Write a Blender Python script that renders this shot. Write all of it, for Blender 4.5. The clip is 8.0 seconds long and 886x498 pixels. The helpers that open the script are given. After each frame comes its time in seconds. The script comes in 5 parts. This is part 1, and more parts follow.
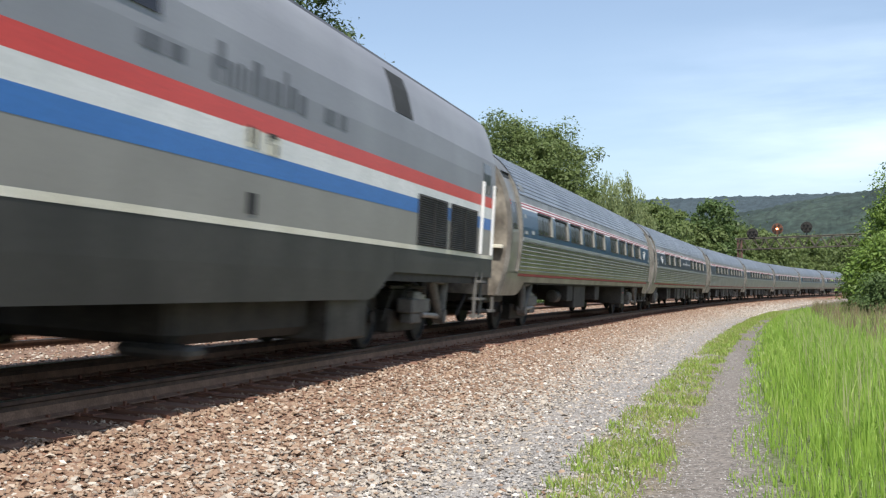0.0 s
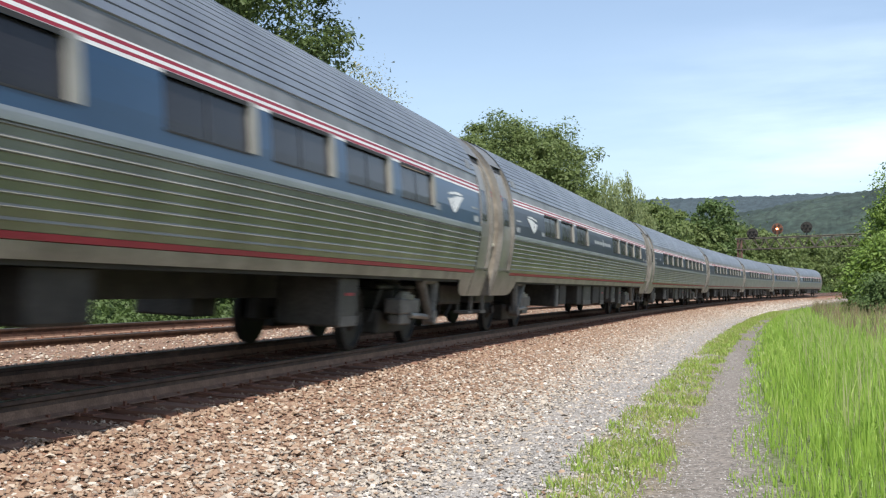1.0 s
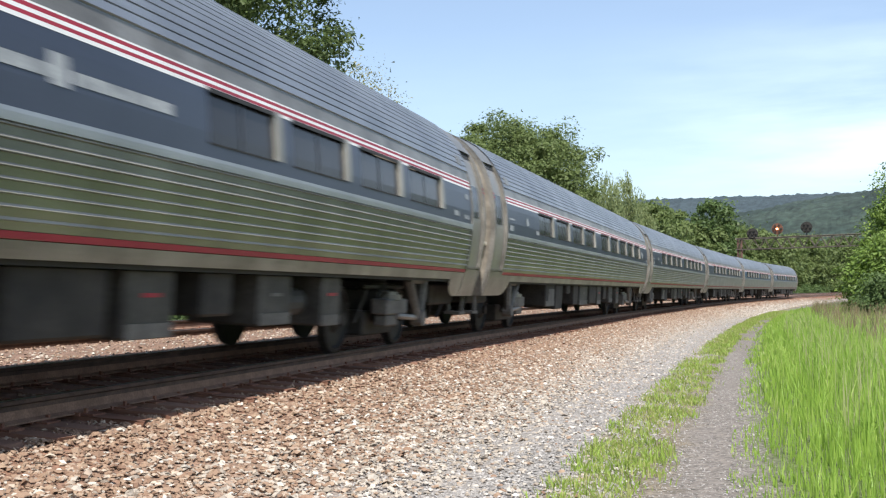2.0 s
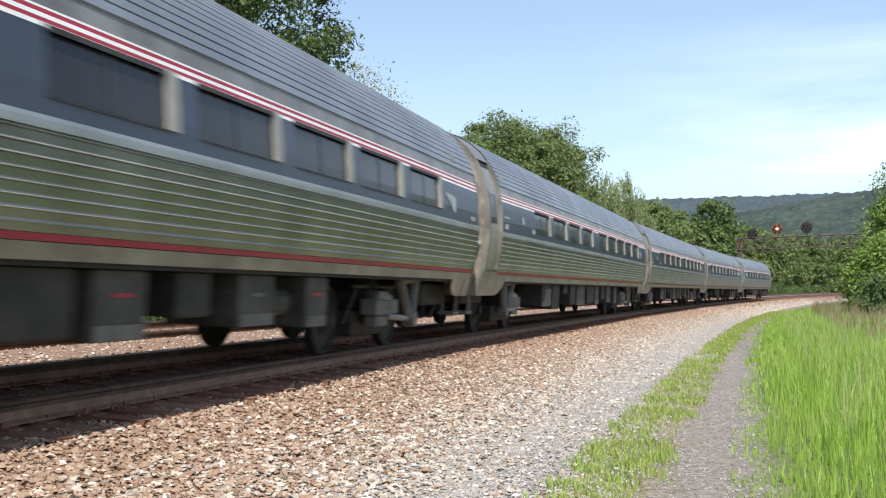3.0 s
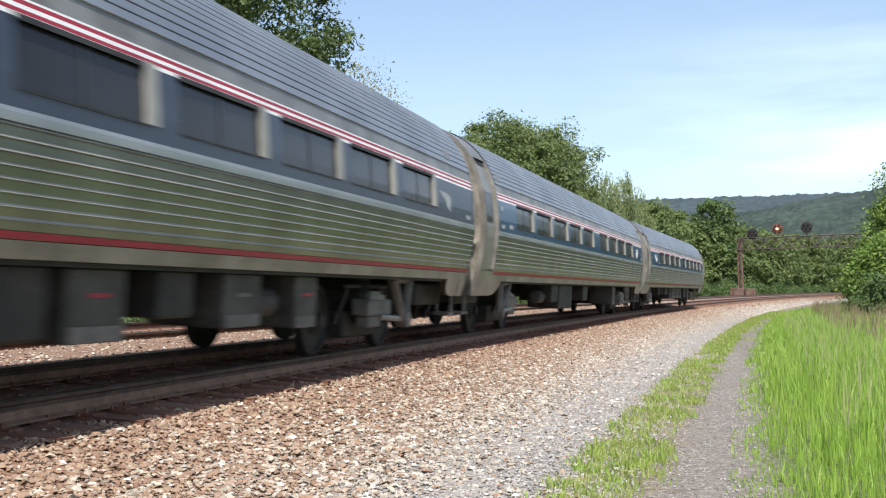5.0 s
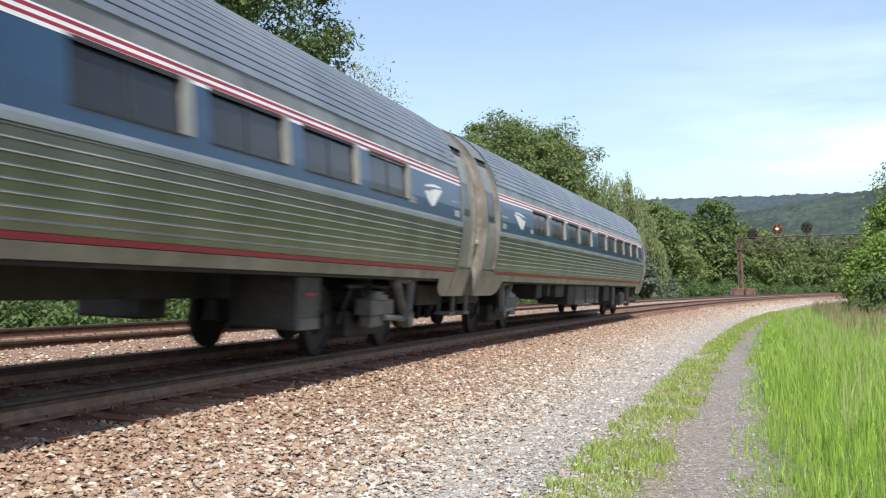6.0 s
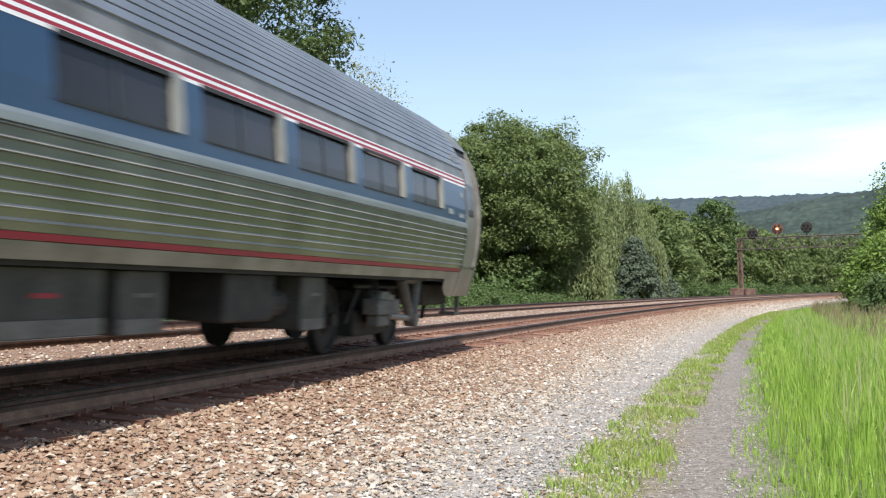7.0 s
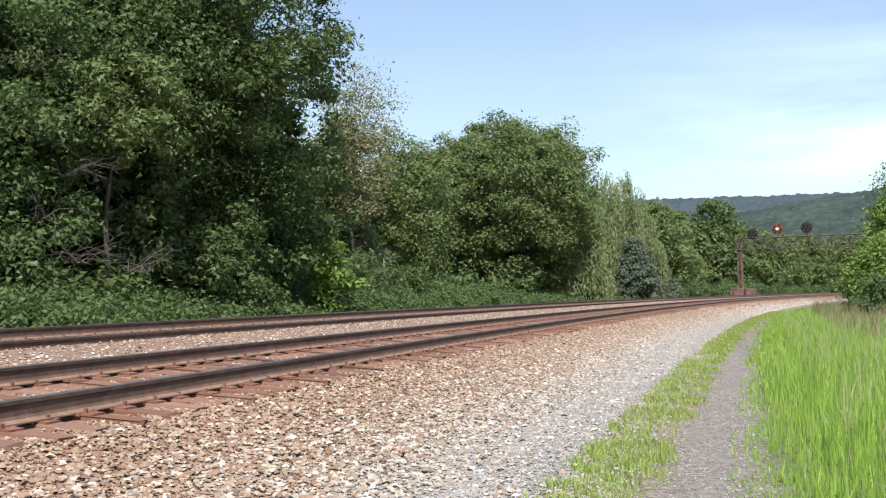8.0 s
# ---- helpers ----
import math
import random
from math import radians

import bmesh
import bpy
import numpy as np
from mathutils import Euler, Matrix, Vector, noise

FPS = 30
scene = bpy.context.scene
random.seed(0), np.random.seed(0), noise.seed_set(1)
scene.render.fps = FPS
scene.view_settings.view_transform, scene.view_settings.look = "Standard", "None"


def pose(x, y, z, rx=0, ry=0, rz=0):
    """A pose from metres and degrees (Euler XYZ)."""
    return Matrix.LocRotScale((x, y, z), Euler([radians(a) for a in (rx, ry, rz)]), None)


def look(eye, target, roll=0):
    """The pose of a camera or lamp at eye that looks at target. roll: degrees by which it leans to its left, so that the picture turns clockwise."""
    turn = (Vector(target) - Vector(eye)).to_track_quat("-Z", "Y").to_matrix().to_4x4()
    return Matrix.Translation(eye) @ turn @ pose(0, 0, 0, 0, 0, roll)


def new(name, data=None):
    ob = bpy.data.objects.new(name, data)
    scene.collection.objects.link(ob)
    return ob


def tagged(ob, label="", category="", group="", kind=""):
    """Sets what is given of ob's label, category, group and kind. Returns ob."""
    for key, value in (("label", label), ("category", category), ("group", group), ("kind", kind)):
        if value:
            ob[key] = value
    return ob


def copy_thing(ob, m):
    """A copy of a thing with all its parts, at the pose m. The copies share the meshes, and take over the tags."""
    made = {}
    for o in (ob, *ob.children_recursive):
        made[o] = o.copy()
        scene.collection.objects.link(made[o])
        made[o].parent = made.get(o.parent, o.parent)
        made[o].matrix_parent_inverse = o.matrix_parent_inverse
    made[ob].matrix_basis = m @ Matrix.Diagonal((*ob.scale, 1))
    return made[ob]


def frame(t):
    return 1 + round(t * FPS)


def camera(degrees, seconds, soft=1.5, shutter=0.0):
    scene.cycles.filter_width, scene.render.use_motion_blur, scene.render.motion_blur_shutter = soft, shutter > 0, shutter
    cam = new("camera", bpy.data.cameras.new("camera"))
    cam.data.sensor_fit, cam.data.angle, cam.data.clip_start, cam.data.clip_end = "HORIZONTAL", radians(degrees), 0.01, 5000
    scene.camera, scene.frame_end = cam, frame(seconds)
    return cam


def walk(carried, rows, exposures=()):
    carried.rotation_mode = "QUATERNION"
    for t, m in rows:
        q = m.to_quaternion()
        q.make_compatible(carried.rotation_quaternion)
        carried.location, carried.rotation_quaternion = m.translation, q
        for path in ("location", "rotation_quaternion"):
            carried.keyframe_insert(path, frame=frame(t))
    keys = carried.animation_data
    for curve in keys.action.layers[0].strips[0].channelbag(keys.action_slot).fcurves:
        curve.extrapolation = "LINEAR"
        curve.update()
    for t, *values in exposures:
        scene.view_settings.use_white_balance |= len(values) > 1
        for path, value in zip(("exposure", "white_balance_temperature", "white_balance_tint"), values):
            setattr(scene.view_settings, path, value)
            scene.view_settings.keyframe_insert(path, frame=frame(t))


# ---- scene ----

# ---- the camera and its place ----
CAM_POSE = Matrix.Translation((0, 0, 0.701)) @ pose(0, 0, 0, 92.556, 0, 0) @ pose(0, 0, 0, 0, 0, -1.066)
cam = camera(44.02, 8.0, soft=1.25, shutter=0.22)
walk(cam, [(0.0, CAM_POSE), (8.0, CAM_POSE)], exposures=[(0.0, 0.42, 6350, 10), (0.5, 0.40, 6350, 10), (1.1, 0.54, 6350, 10), (1.7, 0.60, 6350, 10), (3.0, 0.62, 6350, 10), (8.0, 0.62, 6350, 10)])

# ---- sky and sun ----
SUN_EL, SUN_X, SUN_Y = radians(54.5), 0.09, -0.996
world = bpy.data.worlds.new("sky")
scene.world = world
world.use_nodes = True
wn, wl = world.node_tree.nodes, world.node_tree.links
wn.clear()
sky = wn.new("ShaderNodeTexSky")
sky.sky_type, sky.sun_disc = "NISHITA", False
sky.sun_elevation, sky.sun_rotation = SUN_EL, math.atan2(SUN_X, SUN_Y)
sky.air_density, sky.dust_density, sky.ozone_density = 1.0, 1.0, 1.0
coord = wn.new("ShaderNodeTexCoord")
stretch = wn.new("ShaderNodeMapping")
stretch.inputs["Scale"].default_value = (1.3, 1.3, 8.0)
stretch.inputs["Location"].default_value = (0.35, 0.2, 0.55)
cirrus = wn.new("ShaderNodeTexNoise")
cirrus.inputs["Scale"].default_value = 2.2
cirrus.inputs["Detail"].default_value = 7
cirrus.inputs["Roughness"].default_value = 0.55
veil = wn.new("ShaderNodeValToRGB")
veil.color_ramp.elements[0].position, veil.color_ramp.elements[1].position = 0.38, 0.66
height = wn.new("ShaderNodeSeparateXYZ")
low = wn.new("ShaderNodeMapRange")
low.inputs["From Min"].default_value, low.inputs["From Max"].default_value = 0.24, 0.14
low.inputs["To Min"].default_value, low.inputs["To Max"].default_value = 0.10, 1.0
east = wn.new("ShaderNodeMapRange")
east.inputs["From Min"].default_value, east.inputs["From Max"].default_value = 0.12, 0.36
east.inputs["To Min"].default_value, east.inputs["To Max"].default_value = 0.08, 0.55
bank = wn.new("ShaderNodeMath")
bank.operation = "MULTIPLY"
times = wn.new("ShaderNodeMath")
times.operation = "MULTIPLY"
clouded = wn.new("ShaderNodeMix")
clouded.data_type = "RGBA"
clouded.inputs["B"].default_value = (8.7, 10.0, 11.8, 1)
back = wn.new("ShaderNodeBackground")
back.inputs["Strength"].default_value = 0.107
out = wn.new("ShaderNodeOutputWorld")
wl.new(coord.outputs["Generated"], stretch.inputs["Vector"])
wl.new(stretch.outputs["Vector"], cirrus.inputs["Vector"])
wl.new(cirrus.outputs["Fac"], veil.inputs["Fac"])
wl.new(coord.outputs["Generated"], height.inputs["Vector"])
wl.new(height.outputs["Z"], low.inputs["Value"])
wl.new(veil.outputs["Color"], times.inputs[0])
wl.new(height.outputs["X"], east.inputs["Value"])
wl.new(low.outputs["Result"], bank.inputs[0])
wl.new(east.outputs["Result"], bank.inputs[1])
wl.new(bank.outputs["Value"], times.inputs[1])
haze = wn.new("ShaderNodeMapRange")
haze.inputs["From Min"].default_value, haze.inputs["From Max"].default_value = 0.32, 0.0
haze.inputs["To Min"].default_value, haze.inputs["To Max"].default_value = 0.11, 0.11
both_veils = wn.new("ShaderNodeMath")
both_veils.operation, both_veils.use_clamp = "ADD", True
wl.new(height.outputs["Z"], haze.inputs["Value"])
wl.new(times.outputs["Value"], both_veils.inputs[0])
wl.new(haze.outputs["Result"], both_veils.inputs[1])
wl.new(both_veils.outputs["Value"], clouded.inputs["Factor"])
wl.new(sky.outputs["Color"], clouded.inputs["A"])
wl.new(clouded.outputs["Result"], back.inputs["Color"])
wl.new(back.outputs["Background"], out.inputs["Surface"])

sun = new("sun", bpy.data.lights.new("sun", "SUN"))
sun.data.energy, sun.data.angle, sun.data.color = 4.6, radians(0.6), (1.0, 0.95, 0.86)
sun.matrix_world = look((SUN_X * 100 * math.cos(SUN_EL), SUN_Y * 100 * math.cos(SUN_EL), 100 * math.sin(SUN_EL)), (0, 0, 0))

# ---- the line of the railway ----
X0, HEAD, BEND, CANT = -6.212, 0.2524, 0.00117, 0.1194 / 1.5
FAR_TRACK, FAR_LIFT = 4.0, 0.244


def line_at(s):
    """Centre of the near track at s metres along it, and its heading clockwise from +Y."""
    th = HEAD + BEND * s
    return X0 + (math.cos(HEAD) - math.cos(th)) / BEND, (math.sin(th) - math.sin(HEAD)) / BEND, th


def spot(s, o, z=0.0):
    """A point o metres to the right of the near track's centre."""
    x, y, th = line_at(s)
    return Vector((x + o * math.cos(th), y - o * math.sin(th), z))


def spots(s, o, z):
    """The same for arrays."""
    th = HEAD + BEND * s
    return np.stack([X0 + (math.cos(HEAD) - np.cos(th)) / BEND + o * np.cos(th),
                     (np.sin(th) - math.sin(HEAD)) / BEND - o * np.sin(th), z], axis=-1)


def tie_top(o):
    return -0.19 - CANT * (o - 0.7175)


PROFILE_O = (-700, -60, -30, -14, -9, -7.0, -5.7, -2.6, -1.4, 0, 1.3, 1.6, 2.1, 3.0, 3.8, 5.4, 5.8, 6.6, 9, 14, 60, 700)
PROFILE_Z = (2.5, 0.2, -0.1, -0.25, -0.3, -0.1, 0.19, 0.11, -0.035, -0.165, -0.275, -0.335, -0.45, -0.66, -0.78, -0.79, -0.815, -0.79, -0.8, -0.9, -1.2, 2.0)


def ground_z(o):
    return np.interp(o, PROFILE_O, PROFILE_Z)


# ---- mesh helpers ----
def mesh_np(name, verts, faces, mats=(), smooth=False, which=None):
    """A mesh out of arrays: verts (n, 3), faces (m, 3 or 4)."""
    verts, faces = np.asarray(verts, np.float32), np.asarray(faces, np.int32)
    me = bpy.data.meshes.new(name)
    k = faces.shape[1]
    me.vertices.add(len(verts))
    me.vertices.foreach_set("co", verts.ravel())
    me.loops.add(faces.size)
    me.loops.foreach_set("vertex_index", faces.ravel())
    me.polygons.add(len(faces))
    me.polygons.foreach_set("loop_start", np.arange(0, faces.size, k, dtype=np.int32))
    me.polygons.foreach_set("use_smooth", np.full(len(faces), smooth))
    for m in mats:
        me.materials.append(m)
    if which is not None:
        me.polygons.foreach_set("material_index", np.asarray(which, np.int32))
    me.update(calc_edges=True)
    return me


def part(name, bm, material, parent, label="", smooth=False):
    """Links a bmesh as one mesh object under a thing or a part."""
    me = bpy.data.meshes.new(name)
    bm.to_mesh(me)
    bm.free()
    me.materials.append(material)
    if smooth:
        me.polygons.foreach_set("use_smooth", [True] * len(me.polygons))
    ob = new(name, me)
    ob.parent = parent
    return tagged(ob, label)


def under(name, me, parent, label=""):
    ob = new(name, me)
    ob.parent = parent
    return tagged(ob, label)


def thing(name, label, category, m=None, group="", kind=""):
    ob = new(name)
    ob.empty_display_size = 0.3
    if m is not None:
        ob.matrix_world = m
    return tagged(ob, label, category, group, kind)


def box(bm, x0, x1, y0, y1, z0, z1, bevel=0.0):
    r = bmesh.ops.create_cube(bm, size=1.0)
    vs = r["verts"]
    bmesh.ops.scale(bm, vec=(x1 - x0, y1 - y0, z1 - z0), verts=vs)
    bmesh.ops.translate(bm, vec=((x0 + x1) / 2, (y0 + y1) / 2, (z0 + z1) / 2), verts=vs)
    if bevel:
        es = list({e for v in vs for e in v.link_edges})
        bmesh.ops.bevel(bm, geom=es, offset=bevel, segments=1, affect="EDGES")
    return bm


def boxes(*rows, bevel=0.0):
    bm = bmesh.new()
    for r in rows:
        box(bm, *r, bevel=bevel)
    return bm


def rod(bm, a, b, r0, r1=None, n=8):
    """A tapered round bar from a to b."""
    a, b = Vector(a), Vector(b)
    d = b - a
    m = Matrix.Translation((a + b) / 2) @ d.to_track_quat("Z", "Y").to_matrix().to_4x4()
    bmesh.ops.create_cone(bm, cap_ends=True, segments=n, radius1=r0, radius2=r0 if r1 is None else r1, depth=d.length, matrix=m)
    return bm


def lathe(bm, rings, n=28, m=Matrix()):
    """Turns (along, radius) pairs about the y axis."""
    loops = []
    for a, r in rings:
        loops.append([bm.verts.new(m @ Vector((r * math.cos(t), a, r * math.sin(t)))) for t in (2 * math.pi * i / n for i in range(n))])
    for p, q in zip(loops, loops[1:]):
        for i in range(n):
            bm.faces.new((p[i], p[(i + 1) % n], q[(i + 1) % n], q[i]))
    bm.faces.new(loops[0])
    bm.faces.new(loops[-1][::-1])
    bmesh.ops.recalc_face_normals(bm, faces=bm.faces)
    return bm


def strip(bm, prof, x0, x1, close=False):
    """Draws a profile of (y, z) points out from x0 to x1."""
    a = [bm.verts.new((x0, y, z)) for y, z in prof]
    b = [bm.verts.new((x1, y, z)) for y, z in prof]
    n = len(prof)
    for i in range(n if close else n - 1):
        bm.faces.new((a[i], a[(i + 1) % n], b[(i + 1) % n], b[i]))
    if close:
        bm.faces.new(a[::-1])
        bm.faces.new(b)
    return bm


# ---- materials ----
def material(name, c1, c2, scale=3.0, rough=0.7, metal=0.0, bump=0.0, bscale=40.0, fine=0.15, coordinate="Object", mid=(0.35, 0.65), spec=0.5, vec=(1, 1, 1)):
    """Two colours by a broad noise, a fine grain over them, and a fine relief."""
    m = bpy.data.materials.new(name)
    m.use_nodes = True
    n, l = m.node_tree.nodes, m.node_tree.links
    b = n["Principled BSDF"]
    tc = n.new("ShaderNodeTexCoord")
    mp = n.new("ShaderNodeMapping")
    mp.inputs["Scale"].default_value = vec
    l.new(tc.outputs[coordinate], mp.inputs["Vector"])
    broad = n.new("ShaderNodeTexNoise")
    broad.inputs["Scale"].default_value, broad.inputs["Detail"].default_value = scale, 5
    l.new(mp.outputs["Vector"], broad.inputs["Vector"])
    ramp = n.new("ShaderNodeValToRGB")
    e = ramp.color_ramp.elements
    e[0].position, e[1].position = mid
    e[0].color, e[1].color = (*c1, 1), (*c2, 1)
    l.new(broad.outputs["Fac"], ramp.inputs["Fac"])
    grain = n.new("ShaderNodeTexNoise")
    grain.inputs["Scale"].default_value, grain.inputs["Detail"].default_value = bscale, 4
    l.new(mp.outputs["Vector"], grain.inputs["Vector"])
    span = n.new("ShaderNodeMapRange")
    span.inputs["From Min"].default_value, span.inputs["From Max"].default_value = 0.3, 0.7
    span.inputs["To Min"].default_value, span.inputs["To Max"].default_value = 1 - fine, 1 + fine
    l.new(grain.outputs["Fac"], span.inputs["Value"])
    mul = n.new("ShaderNodeMix")
    mul.data_type, mul.blend_type = "RGBA", "MULTIPLY"
    mul.inputs["Factor"].default_value = 1
    l.new(ramp.outputs["Color"], mul.inputs["A"])
    l.new(span.outputs["Result"], mul.inputs["B"])
    l.new(mul.outputs["Result"], b.inputs["Base Color"])
    b.inputs["Roughness"].default_value, b.inputs["Metallic"].default_value = rough, metal
    b.inputs["Specular IOR Level"].default_value = spec
    if bump:
        bp = n.new("ShaderNodeBump")
        bp.inputs["Strength"].default_value, bp.inputs["Distance"].default_value = bump, 0.02
        l.new(grain.outputs["Fac"], bp.inputs["Height"])
        l.new(bp.outputs["Normal"], b.inputs["Normal"])
    return m


def pieces(name, colours, rough=0.8, translucent=0.0, spec=0.4, place=0.0, pscale=0.3, per="island"):
    """A material whose colour varies from piece to piece over the given colours."""
    m = bpy.data.materials.new(name)
    m.use_nodes = True
    n, l = m.node_tree.nodes, m.node_tree.links
    b = n["Principled BSDF"]
    if per == "island":
        src = n.new("ShaderNodeNewGeometry").outputs["Random Per Island"]
    else:
        src = n.new("ShaderNodeObjectInfo").outputs["Random"]
    ramp = n.new("ShaderNodeValToRGB")
    els = ramp.color_ramp.elements
    while len(els) < len(colours):
        els.new(0.5)
    for i, c in enumerate(colours):
        els[i].position = i / (len(colours) - 1)
        els[i].color = (*c, 1)
    if place:
        tc = n.new("ShaderNodeTexCoord")
        no = n.new("ShaderNodeTexNoise")
        no.inputs["Scale"].default_value = pscale
        no.inputs["Detail"].default_value = 3
        l.new(tc.outputs["Object"], no.inputs["Vector"])
        sp = n.new("ShaderNodeMapRange")
        sp.inputs["From Min"].default_value, sp.inputs["From Max"].default_value = 0.3, 0.7
        l.new(no.outputs["Fac"], sp.inputs["Value"])
        mx = n.new("ShaderNodeMix")
        mx.inputs["Factor"].default_value = place
        l.new(src, mx.inputs["A"])
        l.new(sp.outputs["Result"], mx.inputs["B"])
        src = mx.outputs["Result"]
    l.new(src, ramp.inputs["Fac"])
    l.new(ramp.outputs["Color"], b.inputs["Base Color"])
    b.inputs["Roughness"].default_value = rough
    b.inputs["Specular IOR Level"].default_value = spec
    if translucent:
        tr = n.new("ShaderNodeBsdfTranslucent")
        l.new(ramp.outputs["Color"], tr.inputs["Color"])
        mx = n.new("ShaderNodeMixShader")
        mx.inputs["Fac"].default_value = translucent
        l.new(b.outputs["BSDF"], mx.inputs[1])
        l.new(tr.outputs["BSDF"], mx.inputs[2])
        l.new(mx.outputs["Shader"], n["Material Output"].inputs["Surface"])
    return m


STEEL = material("brushed_steel", (0.235, 0.226, 0.212), (0.32, 0.308, 0.29), 1.2, 0.36, 1.0, 0.05, 60, 0.08)
BELT = material("bright_belt_steel", (0.36, 0.37, 0.39), (0.46, 0.47, 0.49), 1.0, 0.42, 0.7, 0.03, 40, 0.06)
# paler, less metallic steel painting the sunlit edges of the flutes; also window posts
RIB = material("lit_rib_edge_and_post", (0.26, 0.25, 0.225), (0.35, 0.335, 0.30), 1.2, 0.5, 0.3, 0.03, 50, 0.1)
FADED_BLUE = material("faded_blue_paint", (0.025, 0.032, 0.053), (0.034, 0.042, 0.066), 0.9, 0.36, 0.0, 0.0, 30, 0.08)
WORN_WHITE = material("worn_white_marking", (0.20, 0.21, 0.22), (0.38, 0.39, 0.40), 5, 0.5)
STEEL_DULL = material("dull_steel", (0.17, 0.157, 0.138), (0.29, 0.272, 0.244), 1.8, 0.42, 0.6, 0.05, 30, 0.15)
ROOF_STEEL = material("roof_steel", (0.25, 0.262, 0.285), (0.34, 0.352, 0.375), 0.8, 0.42, 0.7, 0.05, 40, 0.14)
BLUE = material("blue_paint", (0.012, 0.042, 0.095), (0.018, 0.055, 0.118), 0.7, 0.30, 0.0, 0.0, 30, 0.06)
RED = material("red_stripe", (0.25, 0.008, 0.026), (0.31, 0.013, 0.032), 1.5, 0.5)
WHITE = material("white_stripe", (0.66, 0.66, 0.65), (0.76, 0.75, 0.74), 1.5, 0.45)
PANE = material("tinted_pane", (0.018, 0.017, 0.021), (0.026, 0.025, 0.029), 1.0, 0.24, 0.0, spec=0.25)
# reflection down the pane's middle, painted as a slightly paler strip
PANE_REFLECTION = material("pane_reflection", (0.036, 0.034, 0.037), (0.046, 0.044, 0.047), 1.0, 0.4)
DOOR_STEEL = material("scuffed_door_steel", (0.25, 0.232, 0.208), (0.37, 0.345, 0.312), 1.3, 0.40, 0.55, 0.05, 30, 0.12)
RUBBER = material("rubber", (0.015, 0.015, 0.016), (0.03, 0.03, 0.03), 4, 0.8)
UNDER_PALE = material("pale_dusty_steel", (0.09, 0.086, 0.08), (0.15, 0.143, 0.132), 3, 0.7, 0.2, 0.1, 25, 0.2)
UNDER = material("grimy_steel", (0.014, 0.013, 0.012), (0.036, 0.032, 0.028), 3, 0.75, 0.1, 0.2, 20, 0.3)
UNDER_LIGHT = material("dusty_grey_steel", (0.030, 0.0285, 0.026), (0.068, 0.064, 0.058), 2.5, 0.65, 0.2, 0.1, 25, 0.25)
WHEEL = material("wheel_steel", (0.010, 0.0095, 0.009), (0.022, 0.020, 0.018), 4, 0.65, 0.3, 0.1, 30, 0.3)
END_PAINT = material("dirty_beige_end", (0.095, 0.080, 0.064), (0.26, 0.23, 0.19), 2.2, 0.6, 0.1, 0.05, 9, 0.25)
FLANGE = material("pale_steel_flange", (0.13, 0.12, 0.106), (0.26, 0.245, 0.222), 2.4, 0.45, 0.35, 0.05, 30, 0.2)
LOCO_GREY = material("warm_grey_paint", (0.225, 0.213, 0.195), (0.275, 0.262, 0.24), 0.6, 0.42, 0.0, 0.0, 30, 0.06)
LOCO_SILVER = material("silver_paint", (0.235, 0.238, 0.262), (0.285, 0.29, 0.315), 0.6, 0.55, 0.1, 0.0, 30, 0.06)
LOCO_DARK = material("dark_grey_paint", (0.026, 0.0245, 0.022), (0.045, 0.042, 0.038), 1.2, 0.6, 0.0, 0.0, 20, 0.15)
LOCO_SOOT = material("sooty_roof_paint", (0.030, 0.032, 0.038), (0.075, 0.078, 0.088), 1.0, 0.7, 0.0, 0.1, 15, 0.2)
LOCO_BLUE = material("bright_blue_paint", (0.036, 0.15, 0.43), (0.045, 0.17, 0.47), 1, 0.4)
LOCO_RED = material("bright_red_paint", (0.58, 0.050, 0.038), (0.64, 0.063, 0.048), 1, 0.4)
CREAM = material("cream_stripe", (0.62, 0.58, 0.47), (0.72, 0.68, 0.58), 1.2, 0.45)
# rust, darkened by the shade below the rail head
RAIL_SIDE = material("rusty_shaded_rail_side", (0.058, 0.036, 0.028), (0.11, 0.068, 0.050), 5, 0.75, 0.3, 0.1, 60, 0.25)
# brown dust, lightened as the sunlit lower half of the rail
RAIL_FOOT = material("dusty_sunlit_rail_foot", (0.17, 0.10, 0.068), (0.24, 0.145, 0.102), 6, 0.9, 0.0, 0.1, 60, 0.25)
RAIL_TOP = material("polished_rail_head", (0.20, 0.19, 0.18), (0.30, 0.285, 0.27), 2, 0.38, 0.85, 0.0, 60, 0.15)
TIE = pieces("weathered_tie", [(0.155, 0.075, 0.048), (0.22, 0.115, 0.078), (0.12, 0.066, 0.048), (0.26, 0.155, 0.11)], 0.9, per="object")
TIE_STUFF = pieces("weathered_ties", [(0.20, 0.095, 0.060), (0.27, 0.14, 0.095), (0.16, 0.085, 0.06)], 0.9)
PLATE = material("rusty_plate", (0.15, 0.065, 0.042), (0.25, 0.12, 0.08), 8, 0.85, 0.2, 0.2, 60, 0.3)
GIRDER = material("rusty_girder", (0.10, 0.050, 0.040), (0.19, 0.12, 0.095), 1.5, 0.8, 0.1, 0.1, 20, 0.25)
GIRDER_PALE = material("pale_girder", (0.17, 0.148, 0.118), (0.28, 0.25, 0.205), 1.2, 0.7, 0.1, 0.1, 20, 0.25)
GIRDER_DARK = material("dark_weathered_girder", (0.045, 0.036, 0.030), (0.11, 0.092, 0.076), 1.5, 0.8, 0.1, 0.1, 20, 0.25)
BARK = material("bark", (0.035, 0.029, 0.024), (0.08, 0.066, 0.054), 4, 0.9, 0.0, 0.5, 15, 0.3)
